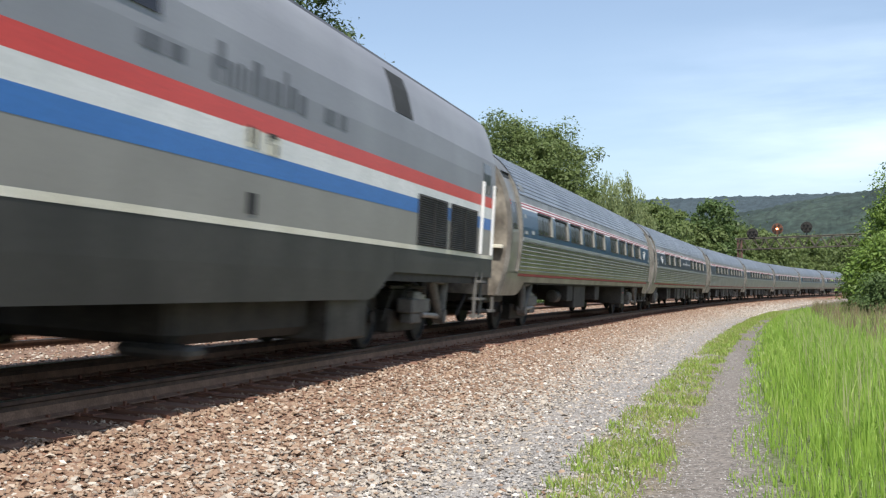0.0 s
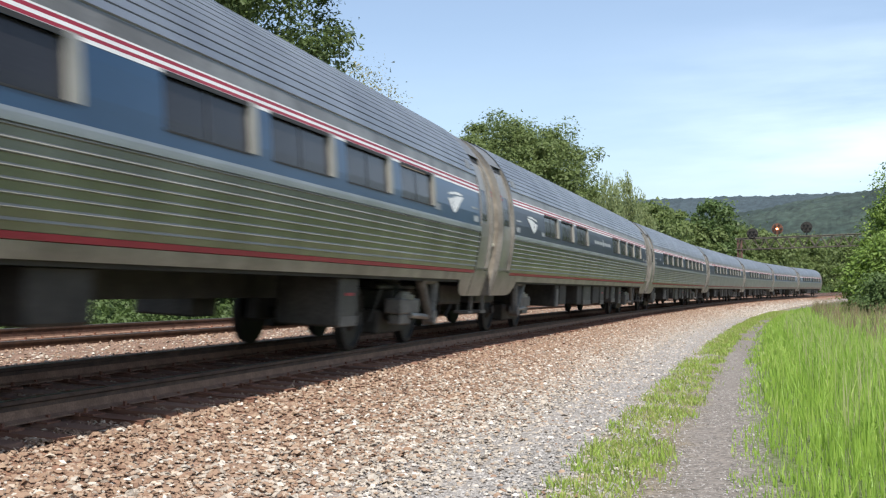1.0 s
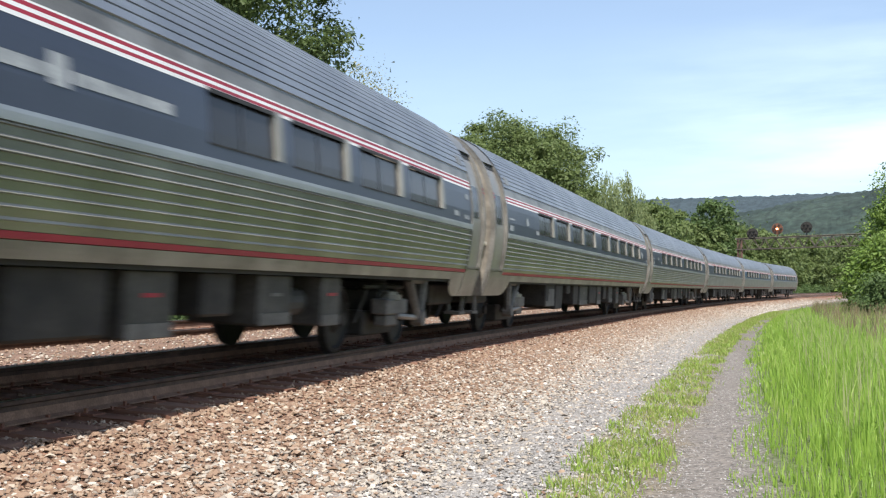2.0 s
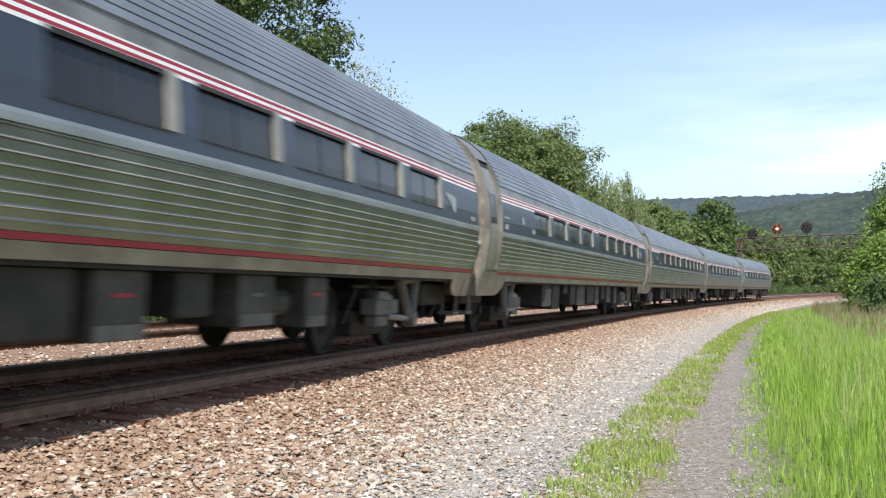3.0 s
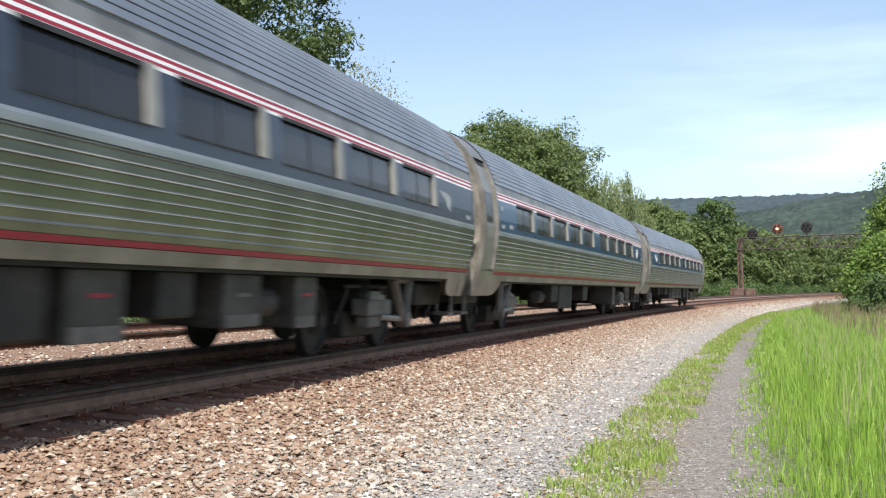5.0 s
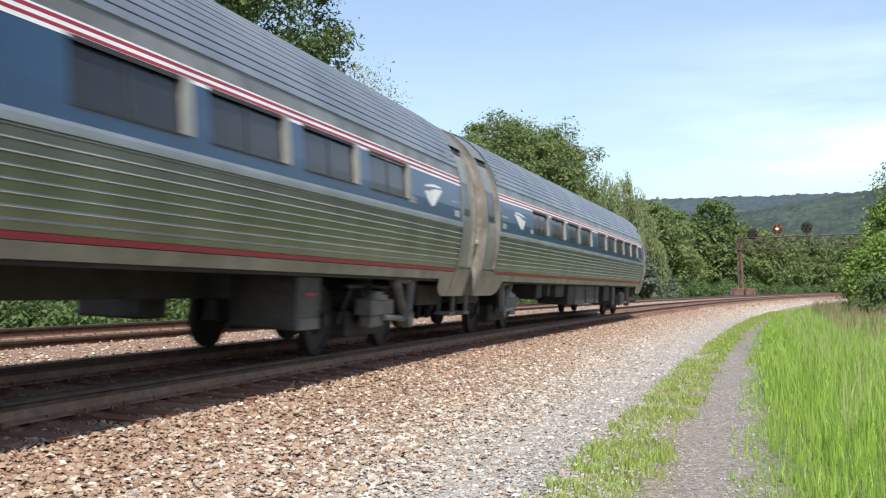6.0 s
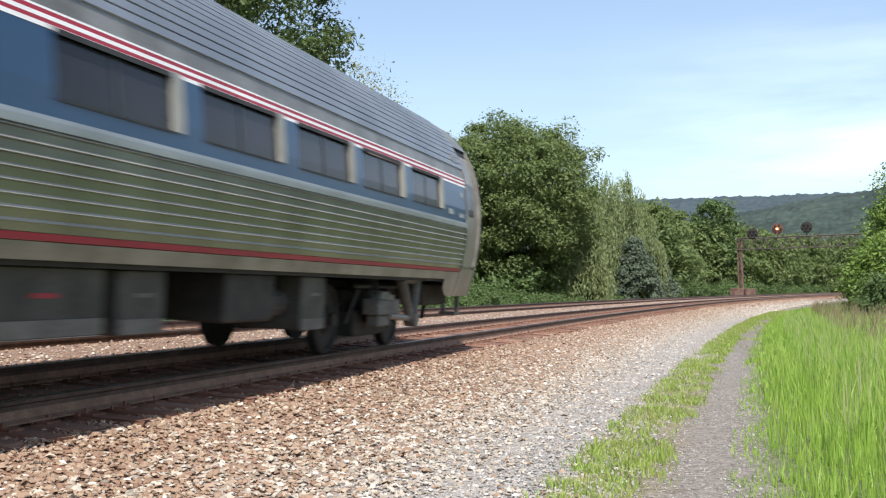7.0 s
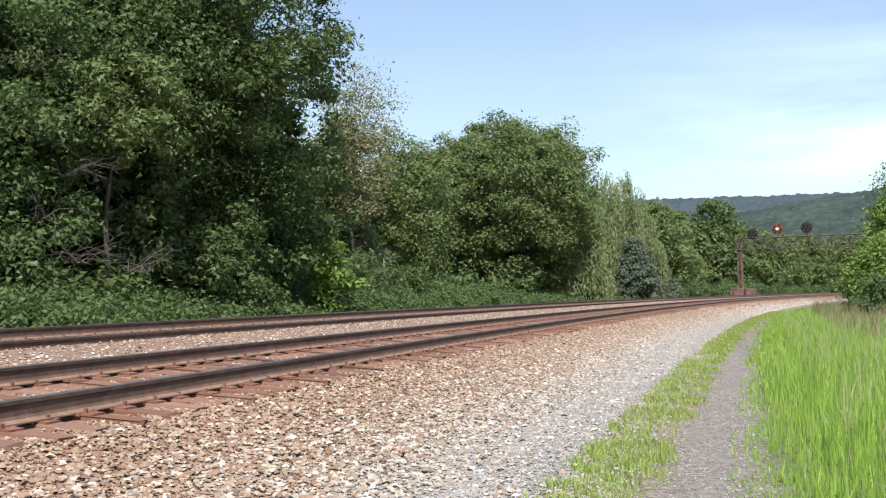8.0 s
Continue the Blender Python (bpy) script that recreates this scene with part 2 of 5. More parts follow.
DEADWOOD = material("dead_twigs", (0.075, 0.062, 0.050), (0.13, 0.112, 0.092), 4, 0.9, 0.0, 0.2, 15, 0.2)
STONE_RUST = pieces("rust_stained_stone", [(0.175, 0.105, 0.070), (0.29, 0.195, 0.135), (0.21, 0.128, 0.085), (0.345, 0.25, 0.175), (0.24, 0.155, 0.108), (0.50, 0.42, 0.335)], 0.85)
STONE_PALE = pieces("pale_stone", [(0.27, 0.225, 0.18), (0.40, 0.35, 0.295), (0.22, 0.18, 0.145), (0.47, 0.43, 0.375), (0.32, 0.255, 0.195), (0.66, 0.62, 0.56)], 0.85)
STONE_GREY = pieces("grey_chippings", [(0.205, 0.190, 0.176), (0.335, 0.315, 0.297), (0.262, 0.243, 0.228), (0.46, 0.437, 0.415)], 0.85)
LEAF = pieces("green_leaves", [(0.070, 0.114, 0.037), (0.110, 0.166, 0.052), (0.089, 0.140, 0.044), (0.148, 0.204, 0.070)], 0.6, 0.42, place=0.4, pscale=0.35)
LEAF_DARK = pieces("dark_leaves", [(0.064, 0.098, 0.032), (0.108, 0.150, 0.046), (0.082, 0.121, 0.039), (0.150, 0.190, 0.064)], 0.5, 0.42, place=0.45, pscale=0.4)
LEAF_FRESH = pieces("fresh_leaves", [(0.12, 0.19, 0.035), (0.18, 0.27, 0.05), (0.15, 0.23, 0.045), (0.22, 0.30, 0.06)], 0.55, 0.35, place=0.3)
LEAF_WILLOW = pieces("willow_leaves", [(0.19, 0.235, 0.10), (0.25, 0.295, 0.13), (0.215, 0.26, 0.11), (0.29, 0.325, 0.16)], 0.55, 0.42, place=0.4, pscale=0.5)
LEAF_SPRUCE = pieces("blue_green_needles", [(0.100, 0.130, 0.082), (0.145, 0.180, 0.120), (0.120, 0.152, 0.098)], 0.65, 0.4, place=0.3)
LEAF_DOME = pieces("sunlit_mid_green_leaves", [(0.110, 0.152, 0.050), (0.165, 0.215, 0.072), (0.138, 0.184, 0.060), (0.205, 0.250, 0.092)], 0.6, 0.45, place=0.35, pscale=0.3)
LEAF_DRY = pieces("sparse_dry_leaves", [(0.17, 0.18, 0.08), (0.27, 0.24, 0.10), (0.13, 0.17, 0.06), (0.34, 0.30, 0.16)], 0.6, 0.3)
GRASS = pieces("tall_grass", [(0.15, 0.26, 0.035), (0.33, 0.49, 0.08), (0.24, 0.39, 0.06), (0.41, 0.54, 0.125), (0.52, 0.55, 0.25)], 0.5, 0.45, place=0.45, pscale=1.1)
GRASS_LOW = pieces("short_grass", [(0.18, 0.28, 0.04), (0.30, 0.42, 0.075), (0.24, 0.34, 0.06), (0.40, 0.40, 0.16), (0.27, 0.30, 0.08)], 0.55, 0.35, place=0.4, pscale=1.5)
STALK = pieces("seeding_stalks", [(0.38, 0.36, 0.20), (0.46, 0.42, 0.27), (0.34, 0.36, 0.16)], 0.7, 0.4)
WEED = pieces("dry_weeds", [(0.23, 0.155, 0.095), (0.31, 0.225, 0.14), (0.15, 0.17, 0.06), (0.36, 0.28, 0.19)], 0.8, 0.35)
# distance haze is put into both hill colours as a bluish tint
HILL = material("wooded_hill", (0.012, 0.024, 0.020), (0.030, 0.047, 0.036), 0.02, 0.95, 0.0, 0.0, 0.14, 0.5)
HILL_FAR_HAZED = material("hazed_far_wooded_hill", (0.027, 0.043, 0.052), (0.038, 0.056, 0.065), 0.006, 0.95, 0.0, 0.0, 0.08, 0.3)
LAMP_ON = bpy.data.materials.new("amber_lamp")
LAMP_ON.use_nodes = True
LAMP_ON.node_tree.nodes["Principled BSDF"].inputs["Emission Color"].default_value = (1.0, 0.45, 0.10, 1)
LAMP_ON.node_tree.nodes["Principled BSDF"].inputs["Emission Strength"].default_value = 3.0
SIGNAL_RED = material("rust_red_target", (0.10, 0.040, 0.024), (0.16, 0.065, 0.038), 2, 0.7)


def ground_material():
    """Soil, gravel, path and turf in bands along the line; the mesh carries the distance from the track as its u coordinate."""
    m = bpy.data.materials.new("trackside_ground")
    m.use_nodes = True
    n, l = m.node_tree.nodes, m.node_tree.links
    b = n["Principled BSDF"]
    uv = n.new("ShaderNodeUVMap")
    uv.uv_map = "along"
    sep = n.new("ShaderNodeSeparateXYZ")
    l.new(uv.outputs["UV"], sep.inputs["Vector"])
    tc = n.new("ShaderNodeTexCoord")
    wob = n.new("ShaderNodeTexNoise")
    wob.inputs["Scale"].default_value, wob.inputs["Detail"].default_value = 1.3, 5
    l.new(tc.outputs["Object"], wob.inputs["Vector"])
    sub = n.new("ShaderNodeMath")
    sub.operation = "SUBTRACT"
    sub.inputs[1].default_value = 0.5
    l.new(wob.outputs["Fac"], sub.inputs[0])
    mad = n.new("ShaderNodeMath")
    mad.operation = "MULTIPLY_ADD"
    mad.inputs[1].default_value = 0.9
    l.new(sub.outputs["Value"], mad.inputs[0])
    l.new(sep.outputs["X"], mad.inputs[2])
    rng = n.new("ShaderNodeMapRange")
    rng.inputs["From Min"].default_value, rng.inputs["From Max"].default_value = -12, 12
    l.new(mad.outputs["Value"], rng.inputs["Value"])
    ramp = n.new("ShaderNodeValToRGB")
    rows = ((-12, (0.045, 0.06, 0.02)), (-7.6, (0.07, 0.07, 0.03)), (-6.2, (0.21, 0.15, 0.115)), (1.6, (0.22, 0.12, 0.078)), (2.5, (0.24, 0.16, 0.112)),
            (3.5, (0.25, 0.222, 0.198)), (4.5, (0.24, 0.228, 0.216)), (4.8, (0.20, 0.155, 0.095)), (5.36, (0.17, 0.14, 0.10)), (5.56, (0.175, 0.152, 0.132)), (6.0, (0.175, 0.152, 0.132)),
            (6.4, (0.10, 0.12, 0.045)), (12, (0.06, 0.09, 0.025)))
    e = ramp.color_ramp.elements
    while len(e) < len(rows):
        e.new(0.5)
    for i, (o, c) in enumerate(rows):
        e[i].position = (o + 12) / 24
        e[i].color = (*c, 1)
    l.new(rng.outputs["Result"], ramp.inputs["Fac"])
    vor = n.new("ShaderNodeTexVoronoi")
    vor.inputs["Scale"].default_value = 26
    l.new(tc.outputs["Object"], vor.inputs["Vector"])
    hsv = n.new("ShaderNodeSeparateColor")
    l.new(vor.outputs["Color"], hsv.inputs["Color"])
    sp = n.new("ShaderNodeMapRange")
    sp.inputs["To Min"].default_value, sp.inputs["To Max"].default_value = 0.62, 1.38
    l.new(hsv.outputs["Red"], sp.inputs["Value"])
    mul = n.new("ShaderNodeMix")
    mul.data_type, mul.blend_type = "RGBA", "MULTIPLY"
    mul.inputs["Factor"].default_value = 1
    l.new(ramp.outputs["Color"], mul.inputs["A"])
    l.new(sp.outputs["Result"], mul.inputs["B"])
    l.new(mul.outputs["Result"], b.inputs["Base Color"])
    b.inputs["Roughness"].default_value = 0.92
    bp = n.new("ShaderNodeBump")
    bp.inputs["Strength"].default_value, bp.inputs["Distance"].default_value = 0.6, 0.03
    l.new(vor.outputs["Distance"], bp.inputs["Height"])
    l.new(bp.outputs["Normal"], b.inputs["Normal"])
    return m


GROUND = ground_material()


# ---- ground, tracks ----
def build_ground():
    ss = np.concatenate([np.arange(-800, -60, 40), np.arange(-60, 0, 5), np.arange(0, 60, 1.0), np.arange(60, 200, 5), np.arange(200, 1101, 50)])
    oo = np.unique(np.concatenate([np.array([-700, -400, -200, -100, -60, -40, -30, -20, -14, -11, -9, 30, 60, 100, 200, 400, 700]), np.arange(-8, 16, 0.25)]))
    S, O = np.meshgrid(ss, oo, indexing="ij")
    Z = ground_z(O)
    rng = np.random.default_rng(3)
    Z = Z + np.where((abs(O) < 15) & (O > 1.6), rng.normal(0, 0.006, Z.shape), 0)
    v = spots(S, O, Z).reshape(-1, 3)
    ni, nj = S.shape
    i, j = np.meshgrid(np.arange(ni - 1), np.arange(nj - 1), indexing="ij")
    a = (i * nj + j).ravel()
    f = np.stack([a, a + 1, a + nj + 1, a + nj], axis=1)[:, ::-1]
    me = mesh_np("ground", v, f, [GROUND], True)
    uv = me.uv_layers.new(name="along")
    uvs = np.stack([O.ravel()[f.ravel()], S.ravel()[f.ravel()]], axis=1)
    uv.data.foreach_set("uv", uvs.astype(np.float32).ravel())
    tagged(new("ground", me), "trackside ground of gravel, worn path and turf", "ground", kind="structure")


RAIL_PROFILE = ((-0.075, -0.183), (0.075, -0.183), (0.075, -0.172), (0.016, -0.152), (0.0095, -0.085), (0.009, -0.05), (0.036, -0.036), (0.036, -0.006), (0.026, 0.0), (-0.026, 0.0),
                (-0.036, -0.006), (-0.036, -0.036), (-0.009, -0.05), (-0.0095, -0.085), (-0.016, -0.152), (-0.075, -0.172))


def rail_mesh(o, lift):
    ss = np.concatenate([np.arange(-330, 0, 10), np.arange(0, 60, 2), np.arange(60, 420, 5)]).astype(float)
    n = len(RAIL_PROFILE)
    v = np.concatenate([spots(np.full(n, s), np.array([o + p[0] for p in RAIL_PROFILE]), np.array([lift + p[1] for p in RAIL_PROFILE])) for s in ss])
    f, which = [], []
    for i in range(len(ss) - 1):
        for k in range(n):
            f.append((i * n + k, i * n + (k + 1) % n, (i + 1) * n + (k + 1) % n, (i + 1) * n + k))
            # lower web shares the sunlit foot colour, upper web the shaded one
            which.append(1 if k in (7, 8, 9) else 2 if k in (0, 1, 2, 3, 13, 14, 15) else 0)
    return mesh_np("rail", v, f, [RAIL_SIDE, RAIL_TOP, RAIL_FOOT], False, which)


def track_frame(s, o, lift):
    x, y, th = line_at(s)
    p = spot(s, o, lift)
    return Matrix.Translation(p) @ Matrix.Rotation(math.pi / 2 - th, 4, "Z") @ Matrix.Rotation(math.atan(CANT), 4, "X")


def build_track(centre, lift, label, near_range):
    """One track: two rails, sleepers, plates and spikes."""
    track = thing("railway_track", label, "railway track", kind="structure")
    mid = lift + CANT * 0.7175
    for side, name in ((0.7525, "rail"), (-0.7525, "rail")):
        under(name, rail_mesh(centre + side, mid - CANT * side), track, "worn steel rail with polished head")
    rng = random.Random(5 + int(centre))
    tie_meshes = []
    for k in range(4):
        bm = bmesh.new()
        box(bm, -0.115, 0.115, -1.36, 1.36, -0.36, -0.186, bevel=0.012)
        for v in bm.verts:
            v.co.x += rng.uniform(-0.012, 0.012)
            v.co.y += rng.uniform(-0.05, 0.05) if abs(v.co.y) > 1.2 else 0
            v.co.z += rng.uniform(-0.012, 0.004)
        me = bpy.data.meshes.new("sleeper")
        bm.to_mesh(me)
        bm.free()
        me.materials.append(TIE)
        tie_meshes.append(me)
    far_v, far_f = [], []
    bm = bmesh.new()
    s, k = -60.0, 0
    while s < 300:
        m = track_frame(s + rng.uniform(-0.03, 0.03), centre, mid) @ pose(0, rng.uniform(-0.06, 0.06), rng.uniform(-0.008, 0.004), 0, 0, rng.uniform(-1.2, 1.2))
        if near_range[0] < s < near_range[1]:
            ob = under("sleeper", tie_meshes[k % 4], track)
            ob.matrix_world = m
            for side in (0.7525, -0.7525):
                for y0, y1, z0, z1, xw in ((-0.19, 0.19, -0.19, -0.174, 0.09), (0.085, 0.11, -0.18, -0.135, 0.014), (-0.11, -0.085, -0.18, -0.135, 0.014)):
                    r = bmesh.ops.create_cube(bm, size=1)
                    dx = rng.choice((-0.05, 0.05)) if xw < 0.05 else 0
                    bmesh.ops.transform(bm, matrix=m @ Matrix.Translation((dx, side + (y0 + y1) / 2, (z0 + z1) / 2)) @ Matrix.Diagonal((2 * xw, y1 - y0, z1 - z0, 1)), verts=r["verts"])
                if rng.random() < 0.6:
                    for e in (-0.13, 0.13):
                        r = bmesh.ops.create_cube(bm, size=1)
                        bmesh.ops.transform(bm, matrix=m @ Matrix.Translation((e, side, -0.178)) @ Matrix.Diagonal((0.018, 0.19, 0.03, 1)), verts=r["verts"])
        else:
            b = len(far_v)
            far_v += [m @ v.co for v in tie_meshes[k % 4].vertices]
            far_f += [tuple(b + i for i in p.vertices) for p in tie_meshes[k % 4].polygons]
        s += 0.508
        k += 1
    me = bpy.data.meshes.new("sleepers")
    me.from_pydata(far_v, [], far_f)
    me.materials.append(TIE_STUFF)
    tagged(under("sleepers", me, track), kind="stuff")
    tagged(part("tie_plates", bm, PLATE, track, "rusty tie plates, spikes and rail anchors"), kind="stuff")
    return track


STONE_V = np.array([(1, 0, 0), (-1, 0, 0), (0, 1, 0), (0, -1, 0), (0, 0, 1), (0, 0, -1), (.6, .6, .55), (-.6, -.55, .6), (.55, -.6, .5), (-.6, .6, .45)], float)
STONE_F = np.array([(0, 2, 6), (2, 4, 6), (4, 0, 6), (2, 1, 9), (1, 4, 9), (4, 2, 9), (1, 3, 7), (3, 4, 7), (4, 1, 7), (3, 0, 8), (0, 4, 8), (4, 3, 8)])
CHIP_F = np.array([(0, 2, 4), (2, 1, 4), (1, 3, 4), (3, 0, 4)])


def scatter_stones(name, mat, s, o, size, seed, label, sink=0.25, z=None, faces=STONE_F):
    """Crushed stones lying on the ground at the given places."""
    rng = np.random.default_rng(seed)
    n = len(s)
    zz = ground_z(o) if z is None else z
    c = spots(s, o, zz + size * (0.5 - sink) * rng.uniform(0.3, 1.0, n))
    v = STONE_V[None] * (1 + rng.uniform(-0.35, 0.3, (n, 10, 1))) + rng.normal(0, 0.08, (n, 10, 3))
    v *= (size[:, None] * np.stack([rng.uniform(0.6, 1.0, n), rng.uniform(0.4, 0.75, n), rng.uniform(0.3, 0.6, n)], axis=1))[:, None, :]
    a, t = rng.uniform(0, 2 * np.pi, n), rng.normal(0, 0.4, n)
    ca, sa, ct, st = np.cos(a)[:, None], np.sin(a)[:, None], np.cos(t)[:, None], np.sin(t)[:, None]
    x, y, w = v[..., 0], v[..., 1], v[..., 2]
    y, w = y * ct - w * st, y * st + w * ct
    x, y = x * ca - y * sa, x * sa + y * ca
    v = np.stack([x, y, w], axis=-1) + c[:, None, :]
    f = (faces[None] + 10 * np.arange(n)[:, None, None]).reshape(-1, 3)
    tagged(new(name, mesh_np(name, v.reshape(-1, 3), f, [mat])), label, "gravel", kind="stuff")


def build_ballast():
    rng = np.random.default_rng(11)

    def area(n, s0, s1, o0, o1, power=1.6):
        return s0 + (s1 - s0) * rng.uniform(0, 1, n) ** power, rng.uniform(o0, o1, n)

    s, o = area(112000, 4, 80, 1.15, 5.0, 1.9)
    kept = rng.uniform(0, 1, len(s)) < np.interp(o, (3.0, 3.9, 5.0), (1.0, 0.22, 0.03))
    s, o = s[kept], o[kept]
    rust = rng.uniform(0, 1, len(s)) < np.interp(o, (1.2, 1.9, 2.7, 3.6), (1.0, 0.85, 0.5, 0.1))
    size = rng.uniform(0.020, 0.044, len(s)) * np.where(rng.uniform(0, 1, len(s)) < 0.06, 1.4, 1)
    near = s < 19
    for zone, shape in ((near, STONE_F), (~near, CHIP_F)):
        a, b = rust & zone, ~rust & zone
        scatter_stones("rusty_ballast", STONE_RUST, s[a], o[a], size[a], 1, "rust-stained crushed stone ballast beside the sleepers", 0.1, faces=shape)
        scatter_stones("pale_ballast", STONE_PALE, s[b], o[b], size[b], 2, "pale crushed stone ballast on the shoulder", 0.1, faces=shape)
    s, o = area(64000, 4, 50, 2.9, 5.2, 2.0)
    inner = rng.uniform(0, 1, len(s)) < np.interp(o, (2.9, 3.9), (0.1, 1.0))
    s, o = s[inner], o[inner]
    scatter_stones("gravel_chippings", STONE_GREY, s, o, rng.uniform(0.012, 0.027, len(s)), 3, "fine grey stone chippings of the service road", 0.05, faces=CHIP_F)
    s, o = area(17000, 4, 30, 4.9, 6.3, 2.2)
    scatter_stones("path_pebbles", STONE_GREY, s, o, rng.uniform(0.007, 0.019, len(s)), 4, "loose pebbles on the worn path", faces=CHIP_F)
    s, o = rng.uniform(70, 170, 9000), 1.2 + 3.8 * rng.uniform(0, 1, 9000)
    far_rust = rng.uniform(0, 1, len(s)) < np.interp(o, (1.2, 1.9, 2.5, 3.2), (1.0, 0.8, 0.3, 0.03))
    size = rng.uniform(0.05, 0.10, len(s))
    scatter_stones("rusty_ballast", STONE_RUST, s[far_rust], o[far_rust], size[far_rust], 8, "rust-stained ballast round the bend", 0.3, faces=CHIP_F)
    scatter_stones("pale_ballast", STONE_PALE, s[~far_rust], o[~far_rust], size[~far_rust], 9, "pale ballast round the bend", 0.3, faces=CHIP_F)
    s, o = area(20000, 6, 80, -1.3, 1.3, 1.6)
    scatter_stones("crib_ballast", STONE_RUST, s, o, rng.uniform(0.02, 0.04, len(s)), 5, "rusty ballast between the sleepers", z=tie_top(o) - np.where(np.abs(np.abs(o) - 0.75) < 0.22, 0.075, 0.03), faces=CHIP_F)
    s, o = area(24000, 6, 90, -5.6, -1.3, 1.6)
    pale = rng.uniform(0, 1, len(s)) < np.where((o < -1.8) & (o > -2.6), 0.45, 0.08)
    scatter_stones("middle_ballast", STONE_PALE, s[pale], o[pale], rng.uniform(0.022, 0.045, pale.sum()), 6, "pale ballast between the two tracks", faces=CHIP_F)
    scatter_stones("far_crib_ballast", STONE_RUST, s[~pale], o[~pale], rng.uniform(0.022, 0.042, (~pale).sum()), 7, "rusty ballast of the far track", faces=CHIP_F)
    # the same bed goes on behind the camera
    s, o = 4.4 - 14 * rng.uniform(0, 1, 9000) ** 1.6, rng.uniform(1.15, 5.0, 9000)
    rust = rng.uniform(0, 1, len(s)) < np.interp(o, (1.2, 1.9, 2.7, 3.6), (1.0, 0.85, 0.5, 0.1))
    size = rng.uniform(0.03, 0.055, len(s))
    scatter_stones("rusty_ballast", STONE_RUST, s[rust], o[rust], size[rust], 31, "rust-stained crushed stone ballast beside the sleepers", 0.1, faces=CHIP_F)
    scatter_stones("pale_ballast", STONE_PALE, s[~rust], o[~rust], size[~rust], 32, "pale crushed stone ballast on the shoulder", 0.1, faces=CHIP_F)
    s, o = rng.uniform(-10, 6.5, 4500), rng.uniform(-1.3, 1.3, 4500)
    scatter_stones("crib_ballast", STONE_RUST, s, o, rng.uniform(0.025, 0.045, len(s)), 33, "rusty ballast between the sleepers", z=tie_top(o) - np.where(np.abs(np.abs(o) - 0.75) < 0.22, 0.075, 0.03), faces=CHIP_F)
    s, o = rng.uniform(-10, 6.5, 5000), rng.uniform(-5.6, -1.3, 5000)
    scatter_stones("far_crib_ballast", STONE_RUST, s, o, rng.uniform(0.025, 0.045, len(s)), 34, "rusty ballast of the far track", faces=CHIP_F)


# ---- plants ----
def leaf_tris(centres, size, normals, rng, long=1.7):
    """One pointed leaf at each centre."""
    n = len(centres)
    r = rng.normal(0, 1, (n, 3))
    a = np.cross(normals, r)
    a /= np.linalg.norm(a, axis=1, keepdims=True) + 1e-9
    b = np.cross(normals, a)
    b /= np.linalg.norm(b, axis=1, keepdims=True) + 1e-9
    s = size[:, None]
    v = np.stack([centres - a * s * long * 0.35 + b * s / 2, centres - a * s * long * 0.35 - b * s / 2, centres + a * s * long * 0.65], axis=1)
    return v.reshape(-1, 3), np.arange(3 * n).reshape(-1, 3)


def foliage(name, clumps, radii, per, leaf, seed, flat=0.7, droop=0.0, outward=None):
    """Leaves gathered in clumps, as one mesh."""
    per = int(per * 1.75)
    rng = np.random.default_rng(seed)
    n = len(clumps) * per
    d = rng.normal(0, 1, (len(clumps), per, 3))
    d /= np.linalg.norm(d, axis=2, keepdims=True)
    r = rng.uniform(0.2, 1.0, (len(clumps), per, 1)) ** 0.6 * (1 + 0.22 * rng.exponential(1.0, (len(clumps), per, 1)))
    off = d * r * radii[:, None, None]
    off[..., 2] *= flat
    c = (clumps[:, None, :] + off).reshape(-1, 3)
    nrm = d.reshape(-1, 3) * 0.7 + rng.normal(0, 0.45, (n, 3)) + np.array((0, 0, 0.55))
    nrm /= np.linalg.norm(nrm, axis=1, keepdims=True)
    return leaf_tris(c, leaf * rng.uniform(0.6, 1.3, n), nrm, rng)


def crown_clumps(h0, h1, rx, count, seed, lumps=0.28, inside=0.25, blunt=2.0):
    """Clump centres over an uneven dome between the heights h0 and h1."""
    rng = np.random.default_rng(seed)
    d = rng.normal(0, 1, (count, 3))
    d /= np.linalg.norm(d, axis=1, keepdims=True)
    ph = rng.uniform(0, 6.28, 6)
    wave = 1 + lumps * (np.sin(3 * np.arctan2(d[:, 1], d[:, 0]) + ph[0]) * 0.5 + np.sin(5 * d[:, 2] + ph[1]) * 0.4 + np.sin(7 * d[:, 0] + ph[2]) * 0.4 + np.sin(9 * d[:, 1] + ph[3]) * 0.4) + rng.normal(0, 0.07, count)
    r = np.where(rng.uniform(0, 1, count) < inside, rng.uniform(0.3, 0.9, count), 1.0)
    hz = (h1 - h0) / 2
    p = d * (wave * r)[:, None]
    zz = np.clip(p[:, 2], -1, 1.1)
    # blunt above 2 gives a crown with fuller shoulders
    z1 = np.clip(np.abs(d[:, 2]), 0, 0.999)
    wide = np.where(zz < 0, 1 - 0.25 * zz ** 2, (1 - z1 ** blunt) ** (1 / blunt) / np.sqrt(1 - z1 ** 2))
    return np.stack([p[:, 0] * rx * wide, p[:, 1] * rx * wide, h0 + hz + zz * hz], axis=1)


